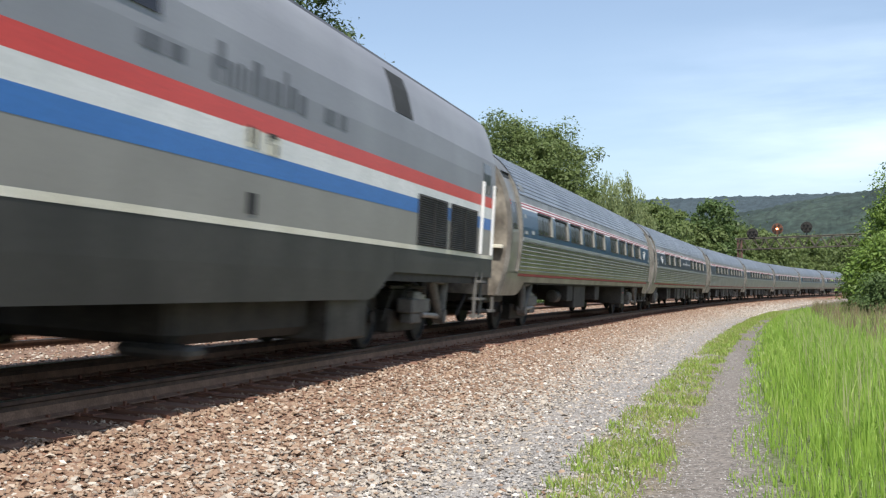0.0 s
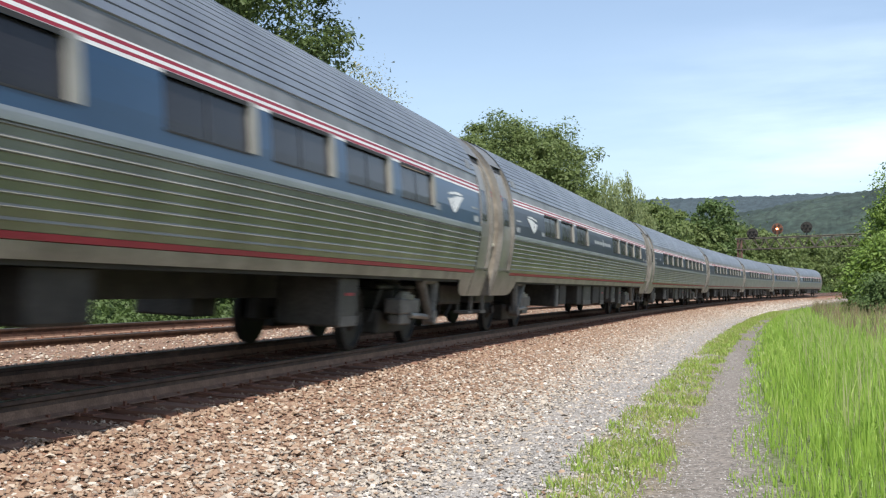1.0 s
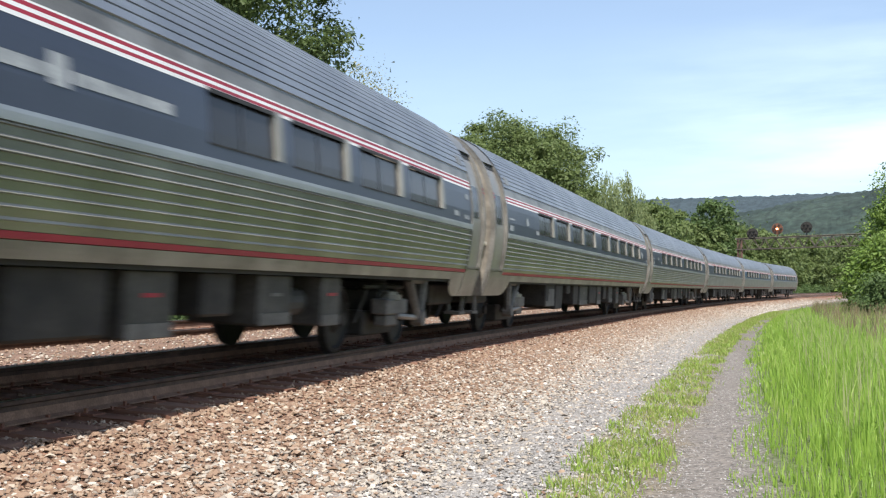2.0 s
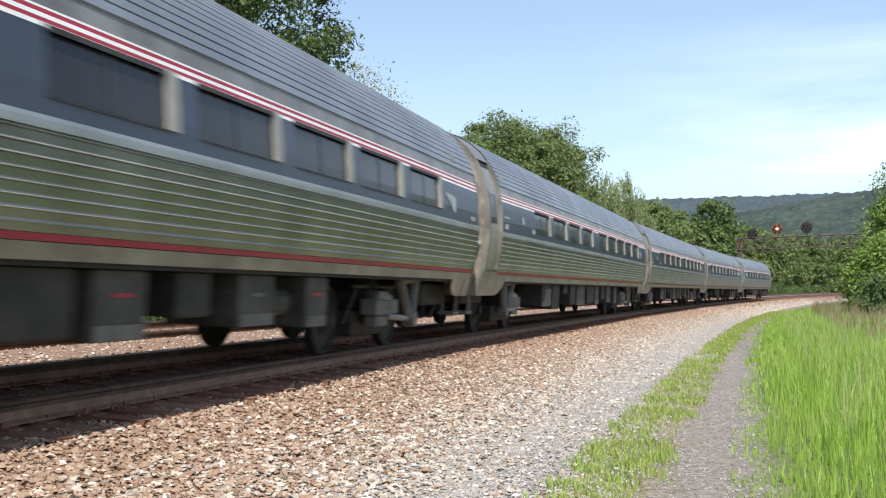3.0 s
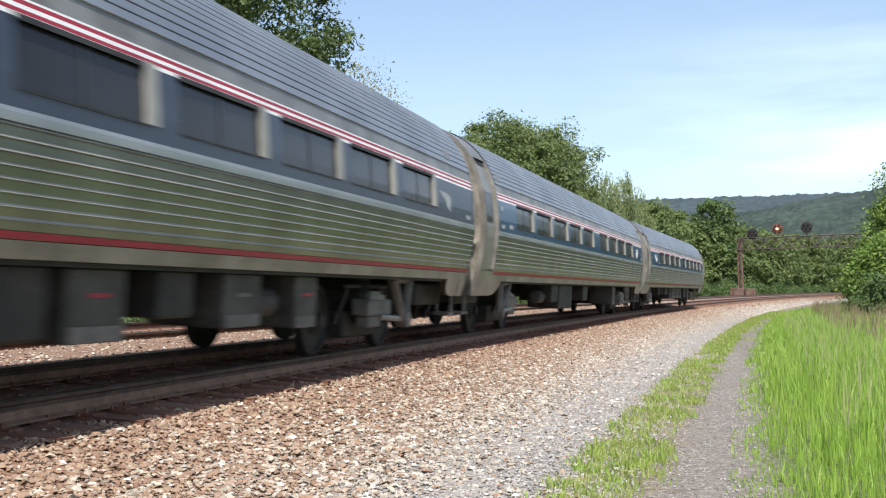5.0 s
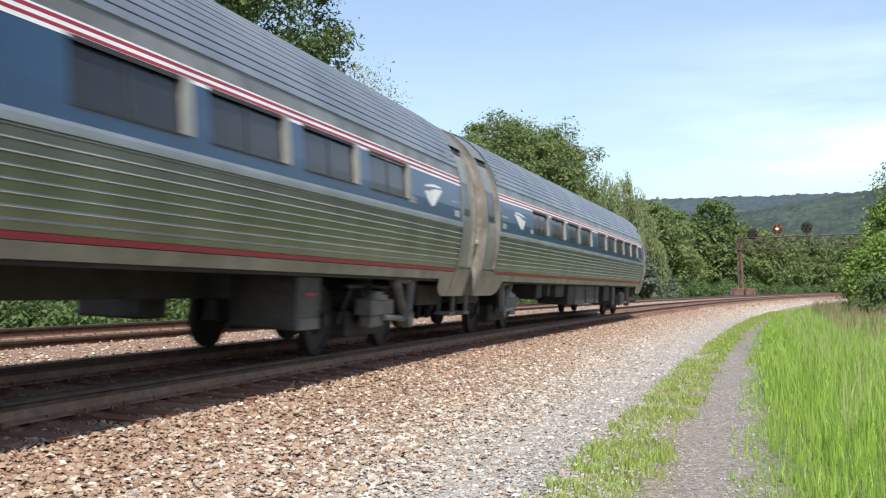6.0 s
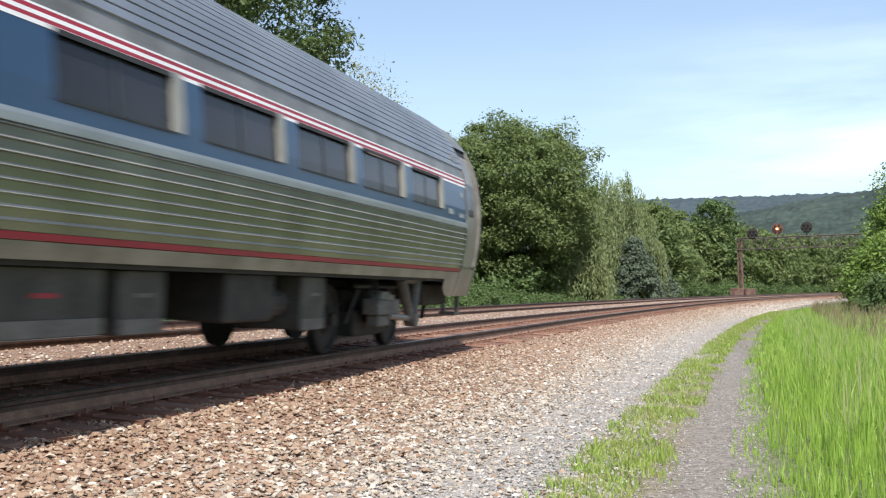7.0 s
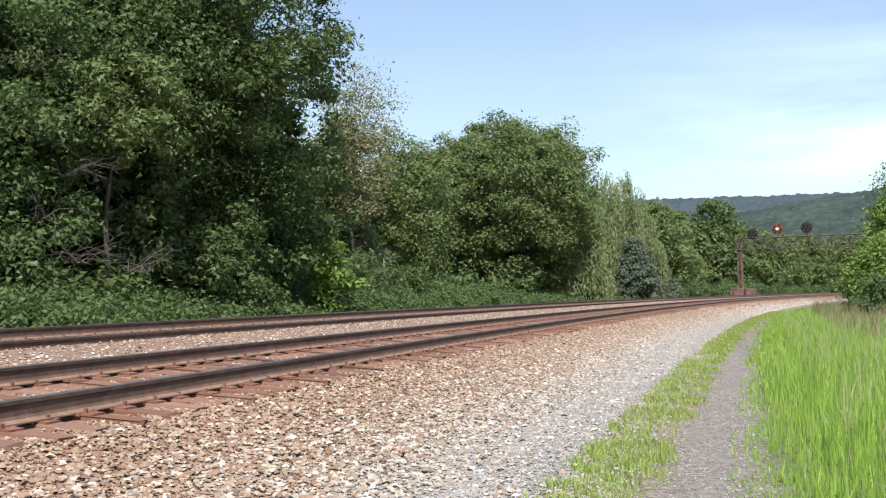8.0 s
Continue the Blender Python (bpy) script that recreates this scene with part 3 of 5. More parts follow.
def trunk_bm(height, r, rng, limbs=7, spread=2.5, start=0.3):
    bm = bmesh.new()
    top = Vector((rng.uniform(-.4, .4), rng.uniform(-.4, .4), height))
    pts = [Vector((0, 0, -0.4))]
    for i in range(1, 5):
        pts.append(Vector((rng.uniform(-.15, .15) + top.x * i / 4, rng.uniform(-.15, .15) + top.y * i / 4, height * i / 4)))
    for i in range(4):
        rod(bm, pts[i], pts[i + 1], r * (1 - 0.22 * i), r * (1 - 0.22 * (i + 1)), 8)
    for k in range(limbs):
        t = start + (0.95 - start) * (k + rng.random()) / limbs
        base = pts[0].lerp(top, t)
        i = min(3, int(t * 4))
        base = pts[i].lerp(pts[i + 1], t * 4 - i)
        a = rng.uniform(0, 6.28)
        ln = spread * rng.uniform(0.6, 1.1) * (1.1 - 0.5 * t)
        e = base + Vector((math.cos(a) * ln, math.sin(a) * ln, ln * rng.uniform(0.3, 0.8)))
        mid = base.lerp(e, 0.5) + Vector((0, 0, -0.08 * ln))
        q = r * 0.42 * (1 - 0.5 * t)
        rod(bm, base, mid, q, q * 0.7, 6)
        rod(bm, mid, e, q * 0.7, q * 0.25, 6)
        for w in range(2):
            e2 = mid + Vector((rng.uniform(-1, 1), rng.uniform(-1, 1), rng.uniform(0.2, 1))) * ln * 0.45
            rod(bm, mid, e2, q * 0.4, q * 0.12, 5)
    return bm


def tree(label, m, height, rx, h0, count, per, leaf, mat, seed, trunk=0.22, clump=0.8, inside=0.25, lumps=0.28, group="trees beyond the line", limbs=7, blunt=2.0):
    rng = random.Random(seed)
    t = thing("tree", label, "tree", m, group)
    part("trunk", trunk_bm(height * 0.85, trunk, rng, limbs, rx * 0.75, 0.25), BARK, t, smooth=True)
    cl = crown_clumps(h0, height, rx, count, seed, lumps, inside, blunt)
    rr = np.random.default_rng(seed + 1).uniform(0.5, 1.45, count) * clump
    v, f = foliage("crown", cl, rr, per, leaf, seed + 2)
    under("crown", mesh_np("crown", v, f, [mat]), t)
    return t


def willow(label, m, height, rx, seed):
    rng = np.random.default_rng(seed)
    t = thing("tree", label, "tree", m, "trees beyond the line")
    part("trunk", trunk_bm(height * 0.7, 0.3, random.Random(seed), 8, rx * 0.7), BARK, t, smooth=True)
    n, k = 640, 46
    tress = rng.integers(0, 64, n)
    a = rng.uniform(0, 6.28, 64)[tress] + rng.normal(0, 0.10, n)
    r = rx * np.clip(np.sqrt(rng.uniform(0.02, 1, 64))[tress] + rng.normal(0, 0.05, n), 0.02, 1.05)
    top = height * (1 - 0.60 * (r / rx) ** 2.2) * rng.uniform(0.90, 1.0, 64)[tress] * rng.uniform(0.94, 1.0, n)
    low = np.maximum(0.3, top - rng.uniform(0.25, 0.75, n) * height)
    u = rng.uniform(0, 1, (n, k))
    z = top[:, None] + (low - top)[:, None] * u
    sway = 0.25 * np.sin(3 * u + rng.uniform(0, 6, (n, 1))) + 0.5 * u ** 0.5
    c = np.stack([np.cos(a)[:, None] * (r[:, None] + sway), np.sin(a)[:, None] * (r[:, None] + sway), z], axis=-1).reshape(-1, 3) + rng.normal(0, 0.07, (n * k, 3))
    nrm = rng.normal(0, 1, (n * k, 3)) * np.array((1, 1, 0.2))
    nrm /= np.linalg.norm(nrm, axis=1, keepdims=True)
    d = np.tile(np.array((0, 0, -1.0)), (n * k, 1)) + rng.normal(0, 0.25, (n * k, 3))
    b = np.cross(nrm, d)
    b /= np.linalg.norm(b, axis=1, keepdims=True) + 1e-9
    s = rng.uniform(0.16, 0.34, n * k)[:, None]
    v = np.stack([c, c + b * s * 0.2 + d * s * 0.5, c + d * s, c - b * s * 0.2 + d * s * 0.5], axis=1).reshape(-1, 3)
    under("crown", mesh_np("crown", v, np.arange(len(v)).reshape(-1, 4), [LEAF_WILLOW]), t, "hanging willow strands")


def spruce(label, m, height, rx, seed):
    rng = np.random.default_rng(seed)
    t = thing("tree", label, "tree", m, "trees beyond the line")
    bm = bmesh.new()
    rod(bm, (0, 0, -0.3), (0, 0, height), 0.16, 0.02, 7)
    part("trunk", bm, BARK, t, smooth=True)
    n = 260
    z = height * rng.uniform(0.04, 1, n) ** 0.9
    a = rng.uniform(0, 6.28, n)
    r = rx * (1 - z / height) * rng.uniform(0.55, 1.1, n) + 0.15
    cl = np.stack([np.cos(a) * r, np.sin(a) * r, z - 0.12 * r], axis=1)
    v, f = foliage("crown", cl, np.full(n, 0.55), 34, 0.17, seed, flat=0.45)
    under("crown", mesh_np("crown", v, f, [LEAF_SPRUCE]), t, "blue-green needles")


def hedge(name, label, s0, s1, o0, o1, count, per, leaf, mat, seed, top, clump=0.5, category="undergrowth"):
    """A bank of bushes along the line, as one mass of leaves."""
    rng = np.random.default_rng(seed)
    s, o = rng.uniform(s0, s1, count), rng.uniform(o0, o1, count)
    hump = np.interp(np.sin(s * 0.9 + seed) + np.sin(s * 0.37 + 2 * seed) + np.sin(s * 2.3), (-3, 3), (0.45, 1.1))
    z = ground_z(o) + rng.uniform(0.05, 1, count) ** 0.8 * top * hump
    v, f = foliage(name, spots(s, o, z), rng.uniform(0.6, 1.3, count) * clump, per, leaf, seed + 1)
    tagged(new(name, mesh_np(name, v, f, [mat])), label, category, kind="stuff")


def blades(name, mat, s, o, tall, width, seed, label, category="grass", lean=0.22):
    """Bent blades of grass, two quads each, in one object."""
    rng = np.random.default_rng(seed)
    n = len(s)
    p = spots(s, o, ground_z(o) - 0.02)
    a = rng.uniform(0, 6.28, n)
    side = np.stack([np.cos(a), np.sin(a), np.zeros(n)], axis=1) * width[:, None] / 2
    b = rng.uniform(0, 6.28, n)
    d = np.stack([np.cos(b), np.sin(b), np.zeros(n)], axis=1) * (tall * np.abs(rng.normal(0, lean, n)))[:, None]
    up = np.stack([np.zeros(n), np.zeros(n), tall], axis=1)
    m1 = p + up * 0.55 + d * 0.3
    tip = p + up * rng.uniform(0.85, 1.0, n)[:, None] + d
    v = np.stack([p - side, p + side, m1 + side * 0.8, m1 - side * 0.8, tip + side * 0.12, tip - side * 0.12], axis=1).reshape(-1, 3)
    base = 6 * np.arange(n)[:, None]
    f = np.concatenate([base + np.array((0, 1, 2, 3)), base + np.array((3, 2, 4, 5))])
    tagged(new(name, mesh_np(name, v, f, [mat])), label, category, kind="stuff")


def patches(s, o, cell, seed):
    """Smooth random values over the plan, about -1 to 1."""
    g = np.random.default_rng(seed).uniform(-1, 1, (64, 64))
    x, y = s / cell + 100.0, o / cell + 100.0
    i, j = np.floor(x).astype(int), np.floor(y).astype(int)
    u, v = x - i, y - j
    u, v = u * u * (3 - 2 * u), v * v * (3 - 2 * v)
    a, b, c, d = g[i % 64, j % 64], g[(i + 1) % 64, j % 64], g[i % 64, (j + 1) % 64], g[(i + 1) % 64, (j + 1) % 64]
    return a * (1 - u) * (1 - v) + b * u * (1 - v) + c * (1 - u) * v + d * u * v


def build_grass():
    rng = np.random.default_rng(21)
    n = 90000
    s = 2.2 + 75 * rng.uniform(0, 1, n) ** 2.2
    o = 5.85 + 9.0 * rng.uniform(0, 1, n) ** 1.25 + np.interp(s, (0, 12, 60), (0.0, 0.07, 0.12))
    edge = o - 5.85 - 0.22 * patches(s, o, 0.6, 5) - rng.normal(0, 0.05, n)
    tall = np.interp(edge, (0.1, 0.35, 0.8, 1.6, 9), (0.06, 0.14, 0.36, 0.64, 0.78)) * rng.uniform(0.5, 1.15, n) * (0.88 + 0.22 * patches(s, o, 0.7, 4))
    keep = rng.uniform(0, 1, n) < np.interp(edge, (0.0, 0.3, 0.7), (0.15, 0.55, 1.0))
    blades("tall_grass", GRASS, s[keep], o[keep], tall[keep], rng.uniform(0.005, 0.011, keep.sum()) * np.interp(s[keep], (0, 15, 60), (1, 1.8, 5.0)), 22, "tall bright green meadow grass beside the path", lean=0.2)
    n = 56000
    s = 3.5 + 85 * rng.uniform(0, 1, n) ** 2.0
    w = rng.uniform(0, 1, n)
    o0, o1 = np.interp(s, (5, 20, 40, 80), (4.52, 4.66, 4.78, 4.78)), np.interp(s, (5, 20, 60), (5.34, 5.5, 5.5))
    o = o0 + (o1 - o0) * w + rng.normal(0, 0.05, n)
    tuft = 1.1 * patches(s, o, 0.45, 1) + 0.9 * patches(s, o, 0.14, 2) + 0.5 * patches(s, o, 1.6, 3) + rng.normal(0, 0.25, n)
    keep = tuft > np.interp(s, (5, 18, 40), (0.0, -0.35, -0.6)) + 1.5 * np.abs(w - 0.5) - 0.2
    blades("path_grass", GRASS_LOW, s[keep], o[keep], rng.uniform(0.03, 0.13, keep.sum()) * np.interp(tuft[keep], (-1, 2), (0.6, 1.3)), rng.uniform(0.006, 0.012, keep.sum()) * np.interp(s[keep], (0, 15, 80), (1, 1.5, 4)), 23, "patchy short grass between road and path", lean=0.5)
    n = 12000
    s, o = 2.3 - 13 * rng.uniform(0, 1, n) ** 1.7, 6.3 + 8.5 * rng.uniform(0, 1, n) ** 1.25
    clear = (s < -0.6) | (o > 6.9)
    s, o = s[clear], o[clear]
    n = len(s)
    blades("tall_grass", GRASS, s, o, rng.uniform(0.4, 0.85, n), rng.uniform(0.008, 0.016, n), 26, "tall bright green meadow grass beside the path", lean=0.2)
    n = 9000
    s, o = 3.6 - 13 * rng.uniform(0, 1, n) ** 1.6, rng.uniform(4.6, 5.45, n)
    keep = patches(s, o, 0.45, 1) > -0.2
    blades("path_grass", GRASS_LOW, s[keep], o[keep], rng.uniform(0.03, 0.12, keep.sum()), rng.uniform(0.007, 0.013, keep.sum()), 27, "patchy short grass between road and path", lean=0.5)
    n = 9000
    s, o = 20 + 70 * rng.uniform(0, 1, n) ** 1.2, rng.uniform(5.3, 6.15, n)
    keep = patches(s, o, 0.8, 6) + rng.normal(0, 0.3, n) > np.interp(s, (20, 40, 70), (1.2, 0.75, 0.1))
    blades("path_grass", GRASS_LOW, s[keep], o[keep], rng.uniform(0.04, 0.14, keep.sum()), rng.uniform(0.010, 0.018, keep.sum()) * np.interp(s[keep], (20, 80), (1, 3)), 28, "thin grass growing over the worn path", lean=0.5)
    n = 1500
    s = 9 + 40 * rng.uniform(0, 1, n) ** 1.4
    o = 6.9 + 4.5 * rng.uniform(0, 1, n)
    blades("grass_stalks", STALK, s, o, rng.uniform(0.7, 1.05, n), rng.uniform(0.005, 0.010, n), 25, "pale seeding grass stalks above the meadow", "grass", 0.12)
    n = 3800
    s = 17 + 60 * rng.uniform(0, 1, n)
    o = np.interp(s, (17, 30, 60), (9.2, 8.7, 8.0)) + 3.4 * rng.uniform(0, 1, n) ** 1.2
    blades("dry_weeds", WEED, s, o, rng.uniform(0.45, 1.25, n), rng.uniform(0.010, 0.028, n), 24, "dry brown weed stalks in the meadow", "weeds", 0.2)


def here(s, o, turn=0.0, z=None):
    p = spot(s, o, float(ground_z(o)) if z is None else z)
    return Matrix.Translation(p) @ Matrix.Rotation(turn, 4, "Z")


def there(x, y, turn=0.0, z=-0.3):
    return Matrix.Translation((x, y, z)) @ Matrix.Rotation(turn, 4, "Z")


def dead_brush(label, m, seed, reach=2.0, count=17):
    """A bare tangle of dead twigs."""
    rng = random.Random(seed)
    bm = bmesh.new()
    for k in range(count):
        a = rng.uniform(0, 6.28)
        p = Vector((rng.uniform(-.3, .3), rng.uniform(-.3, .3), 0))
        d = Vector((math.cos(a), math.sin(a), rng.uniform(0.2, 1.2))).normalized()
        r = 0.015
        for j in range(4):
            q = p + d * reach * rng.uniform(0.15, 0.3)
            rod(bm, p, q, r, r * 0.65, 4)
            if j > 0:
                e = (d + Vector((rng.uniform(-1, 1), rng.uniform(-1, 1), rng.uniform(-.6, .8)))).normalized()
                rod(bm, q, q + e * reach * 0.25, r * 0.5, r * 0.2, 4)
            p, r = q, r * 0.65
            d = (d + Vector((rng.uniform(-.5, .5), rng.uniform(-.5, .5), rng.uniform(-.7, .15)))).normalized()
    t = thing("dead_bush", label, "bush", m, "dead brush in the grove")
    tagged(part("twigs", bm, DEADWOOD, t), kind="stuff")


def build_trees():
    # the tall dark trees close beyond the far track
    grove = "tall trees of the near grove"
    tree("tall dark tree with large drooping leaves", there(-8.9, 36.6), 14.0, 4.5, 4.6, 400, 150, 0.105, LEAF_DARK, 101, 0.3, 0.85, 0.45, 0.3, grove)
    tree("tall dark broad-leaved tree with dense shaded crown", there(-12.6, 34.4, 1), 13.4, 4.4, 5.0, 400, 150, 0.10, LEAF, 102, 0.28, 0.85, 0.45, 0.3, grove)
    tree("tall dark tree tangled with dead branches", there(-15.2, 31.0, 2), 12.6, 4.0, 1.0, 360, 120, 0.10, LEAF, 103, 0.26, 0.75, 0.4, 0.3, grove, 12)
    tree("dense dark tree deep in the grove", there(-19.5, 38.0, 3), 13, 4.6, 0.5, 300, 80, 0.20, LEAF_DARK, 104, 0.26, 1.0, 0.4, 0.3, grove)
    tree("dense dark tree deep in the grove", there(-12.0, 45.0, 3), 12.5, 5.0, 0.5, 300, 80, 0.22, LEAF_DARK, 105, 0.26, 1.1, 0.4, 0.3, grove)
    tree("dense dark tree deep in the grove", there(-21.0, 47.0, 1), 14, 5.5, 0.5, 300, 80, 0.26, LEAF_DARK, 117, 0.26, 1.2, 0.4, 0.3, grove)
    tree("leafy young tree at the edge of the grove", there(-6.3, 40.5, 4), 9.5, 2.3, 0.8, 170, 80, 0.13, LEAF, 106, 0.12, 0.6, 0.35, 0.35, grove)
    tree("leafy young tree before the dark grove", there(-9.6, 31.2, 5), 8.2, 2.0, 5.0, 90, 80, 0.10, LEAF_DOME, 107, 0.12, 0.55, 0.3, 0.4, grove)
    tree("leafy young tree before the dark grove", there(-12.6, 29.6, 5), 6.5, 2.2, 0.6, 120, 80, 0.11, LEAF, 108, 0.12, 0.55, 0.3, 0.4, grove)
    tree("small yellow-green sapling before the dark grove", there(-3.9, 39.5, 2), 3.0, 0.7, 0.8, 26, 50, 0.12, LEAF_FRESH, 118, 0.06, 0.4, 0.3, 0.4, grove)
    tree("dark shrub tree under the tall crowns", there(-10.6, 34.2, 2), 7.0, 2.3, 0.6, 150, 85, 0.12, LEAF_DARK, 125, 0.1, 0.6, 0.35, 0.35, grove)
    tree("dark shrub tree under the tall crowns", there(-7.6, 36.2, 3), 3.8, 2.0, 0.4, 90, 85, 0.12, LEAF_DARK, 126, 0.1, 0.6, 0.35, 0.35, grove)
    for x, y, z, sd, reach in ((-10.7, 29.4, 3.0, 1, 1.9), (-10.9, 29.8, 5.2, 2, 2.2), (-11.2, 30.0, 7.2, 3, 2.4), (-8.6, 30.8, 1.6, 4, 1.4), (-3.9, 66.0, 3.2, 5, 2.2), (-9.8, 29.2, 1.8, 6, 1.6), (-10.2, 29.8, 4.2, 7, 1.9), (-3.2, 60.0, -0.2, 8, 2.6), (-2.6, 61.0, -0.2, 9, 2.4)):
        dead_brush("bare grey dead twigs among the leaves", there(x, y, sd, z), 160 + sd, reach)
    pole = thing("pole", "pale weathered pole among the bushes", "pole", there(-3.3, 59.0))
    bm = bmesh.new()
    for k in range(4):
        rod(bm, (0.03 * k * k * 0.3, 0, 0.85 * k - 0.2), (0.03 * (k + 1) ** 2 * 0.3, 0, 0.85 * (k + 1) - 0.2), 0.11 - 0.01 * k, 0.10 - 0.01 * k, 8)
    part("shaft", bm, GIRDER_PALE, pole, smooth=True)
    # the sparse one and the group behind it
    tree("thin half-bare tree with sparse yellowing leaves", there(-5.1, 62.0, 1), 13.6, 2.3, 6.0, 190, 44, 0.10, LEAF_DRY, 109, 0.15, 0.95, 0.5, 0.4, limbs=18)
    tree("mid-green broad-leaved tree behind the grove", there(-3.4, 73.0, 1), 11.2, 3.8, 0.5, 240, 95, 0.15, LEAF_DOME, 110, 0.2, 0.85, 0.3)
    tree("mid-green broad-leaved tree behind the grove", there(-7.5, 66.0, 1), 10.0, 3.4, 0.5, 180, 95, 0.15, LEAF_DOME, 119, 0.2, 0.85, 0.3)
    # the great dome
    tree("large round broad-leaved tree in full leaf", there(5.0, 85.0), 14.3, 6.0, 0.4, 900, 95, 0.15, LEAF_DOME, 111, 0.4, 0.9, 0.3, 0.05, blunt=2.3)
    tree("broad-leaved tree joined to the large dome", there(-1.2, 84.0), 11.4, 3.8, 0.4, 300, 100, 0.15, LEAF_DOME, 112, 0.3, 0.85, 0.2, 0.10)
    willow("pale green weeping willow", there(16.9, 106.0), 13.6, 4.3, 114)
    willow("pale green weeping willow", there(10.6, 85.6, 2), 8.6, 2.1, 124)
    spruce("blue-green spruce at the edge of the woods", there(17.8, 102.0), 6.2, 3.2, 115)
    spruce("blue-green spruce at the edge of the woods", there(20.3, 106.0), 5.2, 3.0, 116)
    # woods round the bend
    wood = "woods round the bend"
    kinds = [tree("broad-leaved tree of the woods round the bend", there(47, 218), 15, 6.0, 0.3, 190, 34, 0.42, LEAF_DARK, 120, 0.35, 1.3, 0.2, group=wood),
             tree("mid-green broad-leaved tree of the woods round the bend", there(36, 180), 12.0, 5.2, 0.3, 190, 34, 0.40, LEAF_DOME, 121, 0.35, 1.2, 0.2, group=wood),
             tree("tall broad-leaved tree of the woods round the bend", there(47.5, 195), 16.0, 5.0, 0.3, 190, 34, 0.42, LEAF, 122, 0.35, 1.2, 0.2, group=wood)]
    rng = random.Random(7)
    for x, y, k in ((28, 150, 1), (32, 160, 1), (37, 190, 1), (41, 196, 1), (44, 190, 1), (48, 200, 1), (40, 215, 0), (56, 226, 1), (60, 235, 0), (54, 210, 1), (64, 245, 1), (66, 225, 1), (72, 240, 1), (70, 258, 0),
                    (78, 262, 1), (76, 245, 1), (84, 270, 1), (86, 255, 1), (92, 280, 1), (80, 290, 0), (96, 300, 0), (102, 290, 1), (98, 268, 1), (108, 300, 1), (114, 310, 0), (30, 175, 1), (34, 205, 0), (24, 150, 1),
                    (50, 250, 0), (62, 270, 2), (45, 240, 0), (104, 330, 0), (120, 330, 0), (22, 170, 0)):
        copy_thing(kinds[k], there(x + rng.uniform(-1.5, 1.5), y + rng.uniform(-3, 3), rng.uniform(0, 6.28)))
    # the thicket beyond the meadow
    thicket = "thicket beside the meadow"
    tree("bright shrub-like tree beside the meadow", there(24.3, 57.0, 0, -0.9), 7.4, 1.9, 0.2, 210, 90, 0.11, LEAF_FRESH, 130, 0.12, 0.6, group=thicket)
    tree("bright shrub-like tree beside the meadow", there(21.2, 52.0, 1, -0.9), 4.0, 1.6, 0.2, 190, 80, 0.10, LEAF_FRESH, 131, 0.12, 0.6, group=thicket)
    tree("dark green bush beside the meadow", there(19.6, 48.0, 1, -0.9), 2.0, 1.2, 0.1, 110, 70, 0.09, LEAF, 134, 0.08, 0.5, group=thicket)
    tree("green tree behind the thicket", there(31.6, 72.0, 1, -0.9), 7.0, 2.8, 0.2, 220, 60, 0.2, LEAF, 132, 0.16, 0.8, group=thicket)
    tree("green tree behind the thicket", there(42.6, 100.0, 1, -0.9), 7.5, 3.0, 0.2, 200, 60, 0.25, LEAF, 133, 0.16, 0.9, group=thicket)
    hedge("grove_thicket", "dense shaded thicket behind the grove", 8, 62, -24, -18, 420, 60, 0.24, LEAF_DARK, 144, 8.0, 1.2)
    hedge("bramble_bank", "leafy green undergrowth along the far track", 14, 75, -11.5, -9.2, 700, 60, 0.09, LEAF, 140, 1.5)
    hedge("weed_bank", "low green weeds at the foot of the grove", 14, 125, -9.8, -8.5, 560, 60, 0.09, LEAF, 141, 1.0, 0.4)
    hedge("shrub_bank", "tangled shrubs under the dark trees", 12, 56, -14.5, -11, 460, 70, 0.12, LEAF_DARK, 142, 3.0, 0.65)
    hedge("woodland_edge", "leafy shrubs along the bend", 62, 260, -16, -11.5, 620, 50, 0.2, LEAF, 143, 2.6, 0.9)


def build_hills():
    rng = np.random.default_rng(31)
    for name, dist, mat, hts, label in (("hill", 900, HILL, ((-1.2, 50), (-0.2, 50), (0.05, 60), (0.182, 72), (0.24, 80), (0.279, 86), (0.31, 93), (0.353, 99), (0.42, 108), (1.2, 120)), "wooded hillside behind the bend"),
                                        ("far_hill", 1900, HILL_FAR_HAZED, ((-1.2, 180), (-0.3, 190), (0.1, 212), (0.2, 215), (0.3, 212), (0.45, 210), (1.2, 180)), "wooded ridge on the horizon with distance haze in its blue-green colour")):
        az = np.linspace(-1.2, 1.2, 700)
        lv = np.linspace(0, 1, 26)
        A, V = np.meshgrid(az, lv, indexing="ij")
        top = np.interp(A, [h[0] for h in hts], [h[1] for h in hts])
        R = dist * (1 + 0.35 * V)
        Z = -3 + (top + 3) * np.sin(V * math.pi / 2) ** 0.9 + rng.normal(0, dist * 0.0011, A.shape) * (0.4 + 0.6 * V)
        v = np.stack([np.sin(A) * R, np.cos(A) * R, Z], axis=-1).reshape(-1, 3)
        ni, nj = A.shape
        i, j = np.meshgrid(np.arange(ni - 1), np.arange(nj - 1), indexing="ij")
        a = (i * nj + j).ravel()
        f = np.stack([a, a + nj, a + nj + 1, a + 1], axis=1)
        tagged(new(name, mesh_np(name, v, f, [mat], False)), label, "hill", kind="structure")


